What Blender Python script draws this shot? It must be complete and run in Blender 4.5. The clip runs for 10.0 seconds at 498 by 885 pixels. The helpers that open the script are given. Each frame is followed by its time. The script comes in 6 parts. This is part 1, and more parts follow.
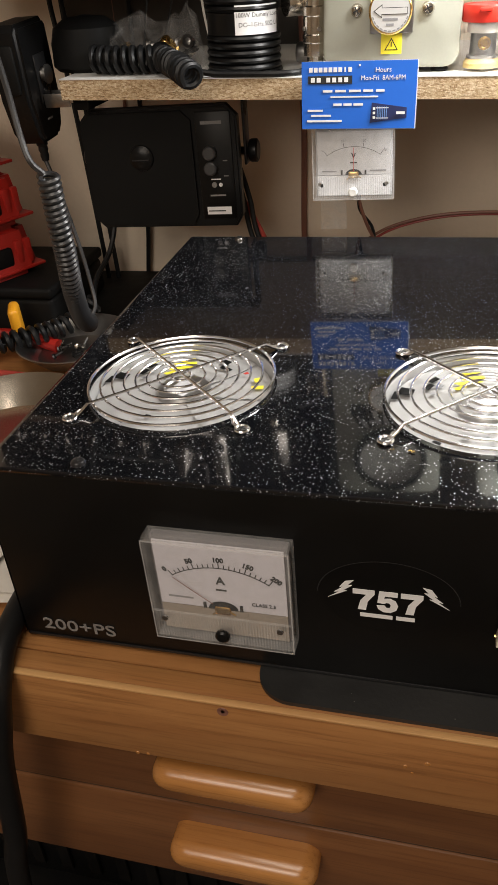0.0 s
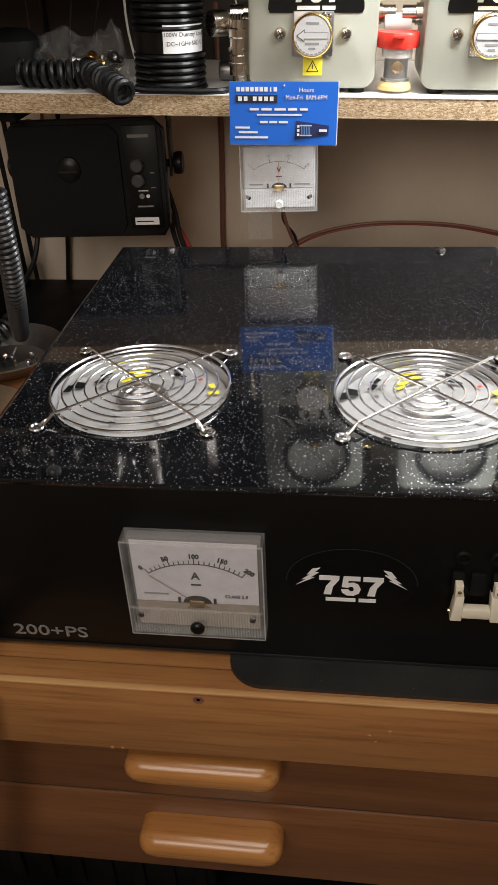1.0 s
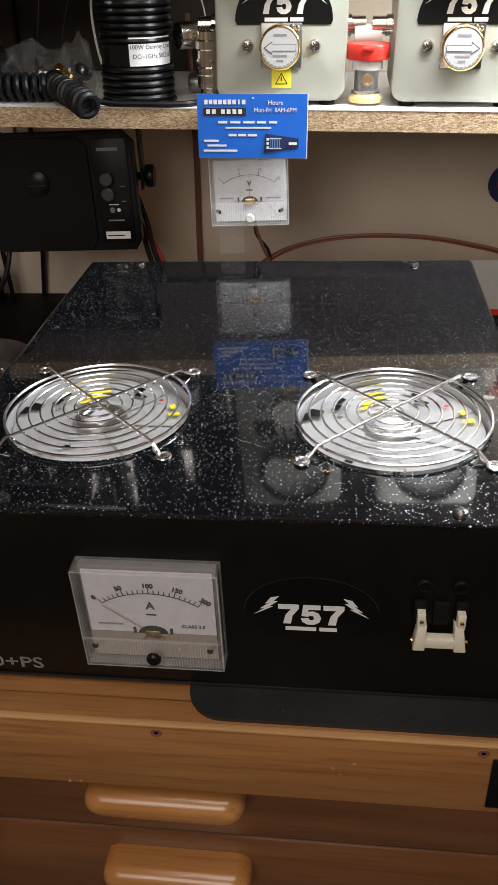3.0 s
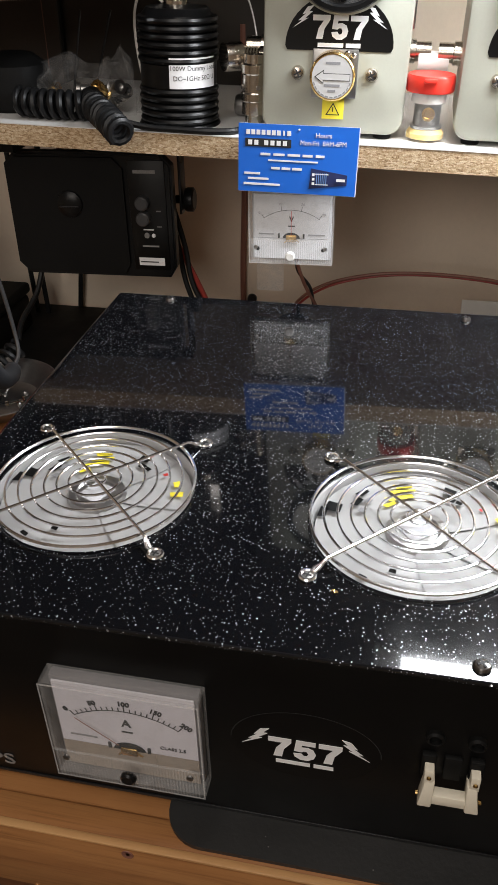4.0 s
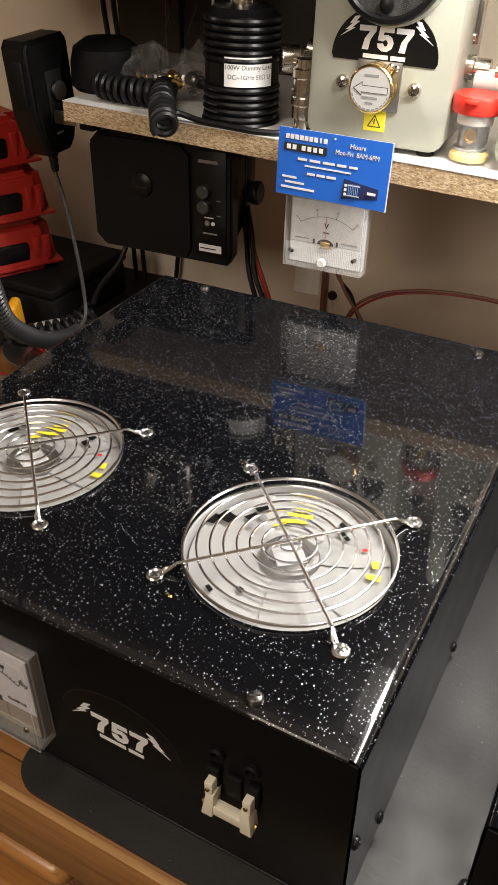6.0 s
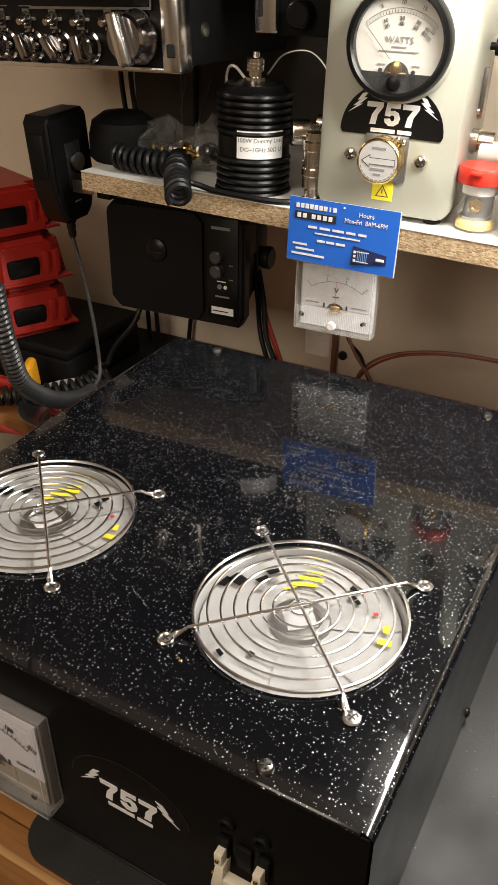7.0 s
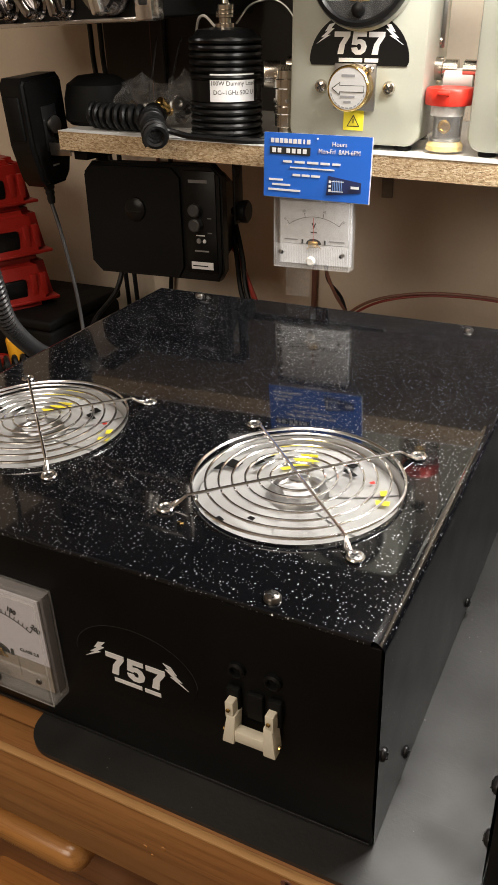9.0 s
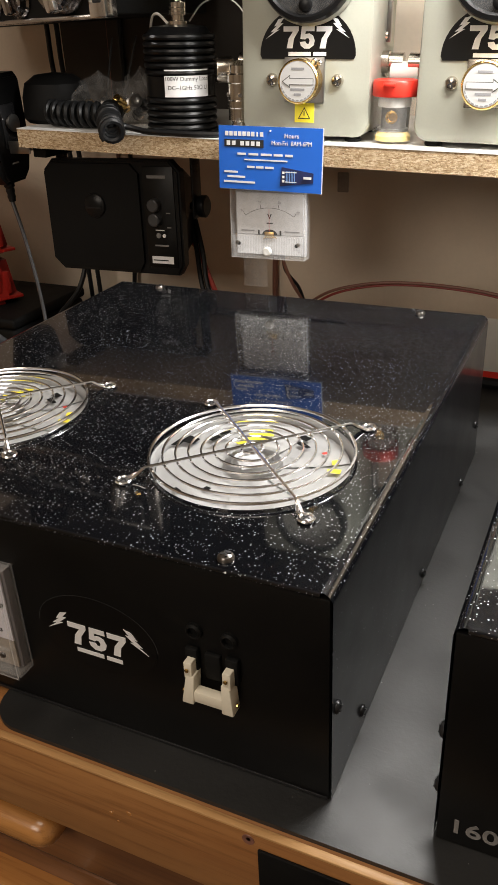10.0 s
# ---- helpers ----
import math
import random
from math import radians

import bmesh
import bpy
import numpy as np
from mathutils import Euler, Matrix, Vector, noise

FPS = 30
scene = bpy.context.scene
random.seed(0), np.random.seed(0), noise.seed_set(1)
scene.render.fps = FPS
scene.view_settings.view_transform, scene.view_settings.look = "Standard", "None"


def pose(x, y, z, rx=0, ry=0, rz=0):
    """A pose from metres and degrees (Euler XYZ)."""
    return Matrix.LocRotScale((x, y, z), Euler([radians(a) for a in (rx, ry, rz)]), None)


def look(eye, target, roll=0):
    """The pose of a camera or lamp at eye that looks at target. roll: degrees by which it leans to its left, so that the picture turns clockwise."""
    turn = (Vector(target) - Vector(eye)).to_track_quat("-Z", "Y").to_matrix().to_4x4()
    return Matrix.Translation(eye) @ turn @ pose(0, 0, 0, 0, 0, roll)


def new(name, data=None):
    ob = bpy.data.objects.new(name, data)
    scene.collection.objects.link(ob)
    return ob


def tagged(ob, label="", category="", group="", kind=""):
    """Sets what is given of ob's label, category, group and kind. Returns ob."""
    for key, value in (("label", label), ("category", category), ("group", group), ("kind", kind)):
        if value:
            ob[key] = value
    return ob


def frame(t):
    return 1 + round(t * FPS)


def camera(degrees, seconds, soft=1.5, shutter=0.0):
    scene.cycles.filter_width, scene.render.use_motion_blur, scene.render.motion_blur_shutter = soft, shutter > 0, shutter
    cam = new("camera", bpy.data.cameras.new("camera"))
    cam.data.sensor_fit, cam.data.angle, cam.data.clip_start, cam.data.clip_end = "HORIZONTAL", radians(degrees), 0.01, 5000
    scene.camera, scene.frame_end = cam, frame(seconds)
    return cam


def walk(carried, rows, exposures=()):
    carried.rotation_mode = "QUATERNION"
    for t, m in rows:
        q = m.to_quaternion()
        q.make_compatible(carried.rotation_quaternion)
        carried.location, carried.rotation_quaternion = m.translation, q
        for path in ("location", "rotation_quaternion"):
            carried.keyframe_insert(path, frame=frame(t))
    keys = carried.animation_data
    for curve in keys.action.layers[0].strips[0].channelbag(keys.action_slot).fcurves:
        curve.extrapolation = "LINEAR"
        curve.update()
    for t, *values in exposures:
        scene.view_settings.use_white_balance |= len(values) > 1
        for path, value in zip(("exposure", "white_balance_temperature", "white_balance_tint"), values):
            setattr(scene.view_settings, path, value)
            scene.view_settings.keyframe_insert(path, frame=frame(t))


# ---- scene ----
cam = camera(34.8, 10.0)
PATH = [
    (0, (-0.019, -0.417, 1.294), (-0.512, 1.201, 0.225), -5.3),
    (0.5, (-0.045, -0.436, 1.313), (-0.397, 1.21, 0.233), -4.1),
    (1, (-0.053, -0.449, 1.312), (-0.288, 1.219, 0.233), -2.7),
    (1.5, (-0.054, -0.454, 1.309), (-0.264, 1.225, 0.242), -2.3),
    (2, (-0.048, -0.462, 1.305), (-0.238, 1.223, 0.245), -2.6),
    (2.2, (-0.043, -0.461, 1.304), (-0.23, 1.226, 0.246), -2.7),
    (3.3, (-0.032, -0.411, 1.324), (-0.288, 1.257, 0.251), -3.1),
    (3.5, (-0.036, -0.398, 1.336), (-0.31, 1.26, 0.252), -3.3),
    (3.8, (-0.035, -0.374, 1.34), (-0.32, 1.274, 0.243), -3.1),
    (4, (-0.017, -0.349, 1.336), (-0.375, 1.286, 0.24), -1.4),
    (4.2, (0.027, -0.327, 1.334), (-0.494, 1.252, 0.222), 0.3),
    (4.5, (0.088, -0.314, 1.339), (-0.574, 1.198, 0.21), 3.3),
    (5, (0.124, -0.298, 1.353), (-0.628, 1.159, 0.207), 1.3),
    (5.5, (0.132, -0.298, 1.355), (-0.638, 1.149, 0.209), 0.2),
    (5.7, (0.136, -0.297, 1.357), (-0.638, 1.144, 0.205), 0.1),
    (6.8, (0.136, -0.3, 1.367), (-0.692, 1.175, 0.3), -0.1),
    (7, (0.137, -0.299, 1.368), (-0.706, 1.192, 0.335), -0.3),
    (7.5, (0.133, -0.303, 1.358), (-0.718, 1.209, 0.363), -0.4),
    (8, (0.138, -0.312, 1.338), (-0.717, 1.21, 0.362), -0.8),
    (8.5, (0.145, -0.328, 1.321), (-0.702, 1.211, 0.365), -1.2),
    (9, (0.154, -0.348, 1.29), (-0.669, 1.211, 0.346), -2.3),
    (9.5, (0.168, -0.365, 1.278), (-0.618, 1.218, 0.342), -2.8),
    (10, (0.173, -0.363, 1.278), (-0.596, 1.234, 0.352), -2.7),
]
walk(cam, [(t, look(eye, target, roll)) for t, eye, target, roll in PATH], exposures=((0.0, 0.22, 6500, 10), (0.5, 0.14, 6400, 10), (1.0, 0.05, 6200, 10), (1.5, 0.02, 6050, 10), (3.5, 0.0, 6000, 10), (4.5, 0.05, 6050, 10), (5.5, 0.06, 6500, 10), (7.0, 0.05, 6850, 10), (9.0, 0.02, 6700, 10), (10.0, 0.03, 6550, 10)))

# ---------- world and light ----------
world = bpy.data.worlds.new("world")
scene.world = world
world.use_nodes = True
world.node_tree.nodes["Background"].inputs[0].default_value = (1.0, 0.86, 0.7, 1)
world.node_tree.nodes["Background"].inputs[1].default_value = 0.04


def area_lamp(name, eye, target, sx, sy, power, colour):
    data = bpy.data.lights.new(name, "AREA")
    data.shape, data.size, data.size_y, data.energy, data.color = "RECTANGLE", sx, sy, power, colour
    ob = new(name, data)
    ob.matrix_world = look(eye, target)
    return ob


# two unseen ceiling lamps: one added near the bench to brighten upward faces, one at the back of the room
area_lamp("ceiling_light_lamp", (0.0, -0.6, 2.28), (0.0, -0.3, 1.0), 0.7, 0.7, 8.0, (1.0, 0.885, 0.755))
area_lamp("ceiling_light_lamp", (-0.35, -1.9, 2.2), (0.0, 0.1, 1.0), 1.1, 1.1, 21.5, (1.0, 0.885, 0.755))
# the work light that hangs over the bench in front of the shelf
lamp = area_lamp("work_light_lamp", (0.388, 0.236, 1.458), (0.388, 0.236, 1.0), 0.75, 0.06, 11.0, (1.0, 0.98, 0.94))
lamp.matrix_world = pose(0.388, 0.236, 1.458)


# ---------- materials ----------
def nodes_of(name):
    m = bpy.data.materials.new(name)
    m.use_nodes = True
    nt = m.node_tree
    return m, nt, nt.nodes["Principled BSDF"]


def link(nt, a, b):
    nt.links.new(a, b)


def ramp(nt, fac, stops):
    r = nt.nodes.new("ShaderNodeValToRGB")
    els = r.color_ramp.elements
    while len(els) < len(stops):
        els.new(0.5)
    for e, (p, c) in zip(els, stops):
        e.position = p
        e.color = (*c, 1) if len(c) == 3 else c
    link(nt, fac, r.inputs[0])
    return r.outputs[0]


def coords(nt, scale=(1, 1, 1), which="Object"):
    tc = nt.nodes.new("ShaderNodeTexCoord")
    mp = nt.nodes.new("ShaderNodeMapping")
    mp.inputs["Scale"].default_value = scale
    link(nt, tc.outputs[which], mp.inputs[0])
    return mp.outputs[0]


def noise_of(nt, vec, scale, detail=4, rough=0.6):
    n = nt.nodes.new("ShaderNodeTexNoise")
    n.inputs["Scale"].default_value = scale
    n.inputs["Detail"].default_value = detail
    n.inputs["Roughness"].default_value = rough
    link(nt, vec, n.inputs["Vector"])
    return n.outputs["Fac"]


def bump(nt, height, strength, dist, bsdf):
    b = nt.nodes.new("ShaderNodeBump")
    b.inputs["Strength"].default_value = strength
    b.inputs["Distance"].default_value = dist
    link(nt, height, b.inputs["Height"])
    link(nt, b.outputs[0], bsdf.inputs["Normal"])


def shade(c, k):
    return tuple(min(1.0, v * k) for v in c)


def plain(name, colour, rough=0.5, metal=0.0, var=0.12, grain=250, bumps=0.1, coat=0.0, dist=0.0004, spec=0.5):
    """A surface of one colour with stains, fine grain and uneven gloss."""
    m, nt, b = nodes_of(name)
    v = coords(nt)
    big, small = noise_of(nt, v, 14), noise_of(nt, v, grain, 3)
    mix = nt.nodes.new("ShaderNodeMath")
    mix.operation = "MULTIPLY_ADD"
    mix.inputs[1].default_value = 0.4
    link(nt, small, mix.inputs[0])
    link(nt, big, mix.inputs[2])
    link(nt, ramp(nt, mix.outputs[0], [(0.4, shade(colour, 1 - var)), (1.0, shade(colour, 1 + var))]), b.inputs["Base Color"])
    rr = ramp(nt, big, [(0.3, (max(0.02, rough * 0.8),) * 3), (0.7, (min(1, rough * 1.2),) * 3)])
    link(nt, rr, b.inputs["Roughness"])
    b.inputs["Metallic"].default_value = metal
    b.inputs["Specular IOR Level"].default_value = spec
    b.inputs["Coat Weight"].default_value = coat
    b.inputs["Coat Roughness"].default_value = 0.08
    if bumps:
        bump(nt, small, bumps, dist, b)
    return m


def wood(name, dark, light, rough=0.4, coat=0.25):
    m, nt, b = nodes_of(name)
    v = coords(nt, (2.2, 26, 26))
    warp = noise_of(nt, v, 1.6, 6, 0.65)
    v2 = coords(nt, (8, 260, 260))
    pores = noise_of(nt, v2, 1.5, 4, 0.7)
    patch = noise_of(nt, coords(nt, (2.5, 5, 9)), 2.0, 2)
    col = ramp(nt, warp, [(0.2, dark), (0.5, tuple((a + c) / 2 for a, c in zip(dark, light))), (0.8, light)])
    mx = nt.nodes.new("ShaderNodeMix")
    mx.data_type, mx.blend_type = "RGBA", "MULTIPLY"
    mx.inputs[0].default_value = 0.6
    link(nt, col, mx.inputs["A"])
    link(nt, ramp(nt, pores, [(0.3, (0.5, 0.42, 0.36)), (0.5, (1, 1, 1))]), mx.inputs["B"])
    m2 = nt.nodes.new("ShaderNodeMix")
    m2.data_type, m2.blend_type = "RGBA", "MULTIPLY"
    m2.inputs[0].default_value = 0.5
    link(nt, mx.outputs["Result"], m2.inputs["A"])
    link(nt, ramp(nt, patch, [(0.35, (0.72, 0.62, 0.55)), (0.65, (1, 1, 1))]), m2.inputs["B"])
    link(nt, m2.outputs["Result"], b.inputs["Base Color"])
    b.inputs["Roughness"].default_value = rough
    b.inputs["Coat Weight"].default_value = coat
    b.inputs["Coat Roughness"].default_value = 0.25
    bump(nt, pores, 0.15, 0.0005, b)
    return m


def speckled(name, layers, rough=0.1, coat=1.0, level=0.25):
    """Black powder coat with silver flecks of several sizes under a gloss of the given weight."""
    m, nt, b = nodes_of(name)
    v = coords(nt)

    def math_node(kind, x, y, third=None):
        n = nt.nodes.new("ShaderNodeMath")
        n.operation = kind
        for k, q in enumerate((x, y, third)):
            if q is None:
                continue
            if isinstance(q, (int, float)):
                n.inputs[k].default_value = q
            else:
                link(nt, q, n.inputs[k])
        return n.outputs[0]

    fac = bright = first = None
    for scale, keep, size, glow in layers:
        vo = nt.nodes.new("ShaderNodeTexVoronoi")
        vo.inputs["Scale"].default_value = scale
        link(nt, v, vo.inputs["Vector"])
        first = first or vo
        sep = nt.nodes.new("ShaderNodeSeparateColor")
        link(nt, vo.outputs["Color"], sep.inputs[0])
        # every fleck has its own size and its own brightness
        reach = math_node("MULTIPLY_ADD", sep.outputs[1], size * 0.6, size * 0.5)
        spot = math_node("MULTIPLY", math_node("LESS_THAN", vo.outputs["Distance"], reach), math_node("LESS_THAN", sep.outputs[0], keep))
        shine = math_node("MULTIPLY", spot, math_node("MULTIPLY_ADD", sep.outputs[2], glow * 0.55, glow * 0.45))
        fac = spot if fac is None else math_node("MAXIMUM", fac, spot)
        bright = shine if bright is None else math_node("MAXIMUM", bright, shine)
    link(nt, ramp(nt, bright, [(0.0, (0.0035, 0.0038, 0.005)), (1.0, (0.85, 0.87, 0.92))]), b.inputs["Base Color"])
    link(nt, math_node("MULTIPLY", fac, 0.5), b.inputs["Metallic"])
    # each fleck lies at its own slant
    tilt = nt.nodes.new("ShaderNodeVectorMath")
    tilt.operation = "SUBTRACT"
    link(nt, first.outputs["Color"], tilt.inputs[0])
    tilt.inputs[1].default_value = (0.5, 0.5, 0.5)
    amt = nt.nodes.new("ShaderNodeVectorMath")
    amt.operation = "SCALE"
    link(nt, tilt.outputs[0], amt.inputs[0])
    link(nt, math_node("MULTIPLY", fac, 0.35), amt.inputs["Scale"])
    smear = noise_of(nt, v, 25, 4)
    gloss = ramp(nt, smear, [(0.35, (rough * (0.7 if rough < 0.3 else 0.92),) * 3), (0.75, (rough * (1.5 if rough < 0.3 else 1.08),) * 3)])
    link(nt, math_node("MULTIPLY_ADD", fac, 0.22, gloss), b.inputs["Roughness"])
    b.inputs["Specular IOR Level"].default_value = level
    bp = nt.nodes.new("ShaderNodeBump")
    bp.inputs["Strength"].default_value = 0.03
    bp.inputs["Distance"].default_value = 0.0002
    link(nt, noise_of(nt, v, 380, 2), bp.inputs["Height"])
    add = nt.nodes.new("ShaderNodeVectorMath")
    link(nt, bp.outputs[0], add.inputs[0])
    link(nt, amt.outputs[0], add.inputs[1])
    nrm = nt.nodes.new("ShaderNodeVectorMath")
    nrm.operation = "NORMALIZE"
    link(nt, add.outputs[0], nrm.inputs[0])
    link(nt, nrm.outputs[0], b.inputs["Normal"])
    b.inputs["Coat IOR"].default_value = 1.52
    b.inputs["Coat Weight"].default_value = coat
    b.inputs["Coat Roughness"].default_value = 0.04 if rough < 0.3 else 0.09
    return m


def chipboard(name):
    m, nt, b = nodes_of(name)
    v = coords(nt, (260, 420, 620))
    vo = nt.nodes.new("ShaderNodeTexVoronoi")
    vo.inputs["Scale"].default_value = 1.6
    link(nt, v, vo.inputs["Vector"])
    sep = nt.nodes.new("ShaderNodeSeparateColor")
    link(nt, vo.outputs["Color"], sep.inputs[0])
    n = noise_of(nt, coords(nt, (240, 420, 600)), 2.5, 5, 0.75)
    mx = nt.nodes.new("ShaderNodeMath")
    mx.operation = "MULTIPLY_ADD"
    mx.inputs[1].default_value = 0.45
    link(nt, sep.outputs[0], mx.inputs[0])
    link(nt, n, mx.inputs[2])
    link(nt, ramp(nt, mx.outputs[0], [(0.38, (0.09, 0.045, 0.02)), (0.5, (0.32, 0.2, 0.1)), (0.75, (0.5, 0.36, 0.21)), (0.95, (0.66, 0.53, 0.36))]), b.inputs["Base Color"])
    b.inputs["Roughness"].default_value = 0.85
    bump(nt, mx.outputs[0], 0.7, 0.0012, b)
    return m


def dusty(m, scale=260, keep=0.05):
    """Adds dust specks and fine scratches to a plain surface."""
    nt = m.node_tree
    b = nt.nodes["Principled BSDF"]
    v = coords(nt)
    vo = nt.nodes.new("ShaderNodeTexVoronoi")
    vo.inputs["Scale"].default_value = scale
    link(nt, v, vo.inputs["Vector"])
    sep = nt.nodes.new("ShaderNodeSeparateColor")
    link(nt, vo.outputs["Color"], sep.inputs[0])
    ops = []
    for src, lim in ((vo.outputs["Distance"], 0.16), (sep.outputs[0], keep)):
        k = nt.nodes.new("ShaderNodeMath")
        k.operation = "LESS_THAN"
        k.inputs[1].default_value = lim
        link(nt, src, k.inputs[0])
        ops.append(k.outputs[0])
    both = nt.nodes.new("ShaderNodeMath")
    both.operation = "MULTIPLY"
    link(nt, ops[0], both.inputs[0])
    link(nt, ops[1], both.inputs[1])
    scr = ramp(nt, noise_of(nt, coords(nt, (9, 240, 1)), 1.0, 3), [(0.68, (0, 0, 0)), (0.72, (0.35, 0.35, 0.35))])
    scr2 = ramp(nt, noise_of(nt, coords(nt, (6, 6, 6)), 2.0, 3), [(0.45, (0, 0, 0)), (0.7, (0.3, 0.3, 0.3))])
    old = b.inputs["Base Color"].links[0].from_socket
    add = nt.nodes.new("ShaderNodeMath")
    add.operation = "MULTIPLY_ADD"
    link(nt, scr, add.inputs[0])
    link(nt, scr2, add.inputs[1])
    link(nt, both.outputs[0], add.inputs[2])
    mx = nt.nodes.new("ShaderNodeMix")
    mx.data_type = "RGBA"
    link(nt, add.outputs[0], mx.inputs[0])
    link(nt, old, mx.inputs["A"])
    mx.inputs["B"].default_value = (0.2, 0.19, 0.18, 1)
    link(nt, mx.outputs["Result"], b.inputs["Base Color"])


def film(name, alpha=0.25, rough=0.12, uneven=0.6, tone=0.6):
    m, nt, b = nodes_of(name)
    v = coords(nt)
    b.inputs["Base Color"].default_value = (tone, tone, tone, 1)
    b.inputs["Roughness"].default_value = rough
    link(nt, ramp(nt, noise_of(nt, v, 90, 4), [(0.35, (alpha * (1 - uneven),) * 3), (0.7, (alpha * (1 + uneven),) * 3)]), b.inputs["Alpha"])
    return m


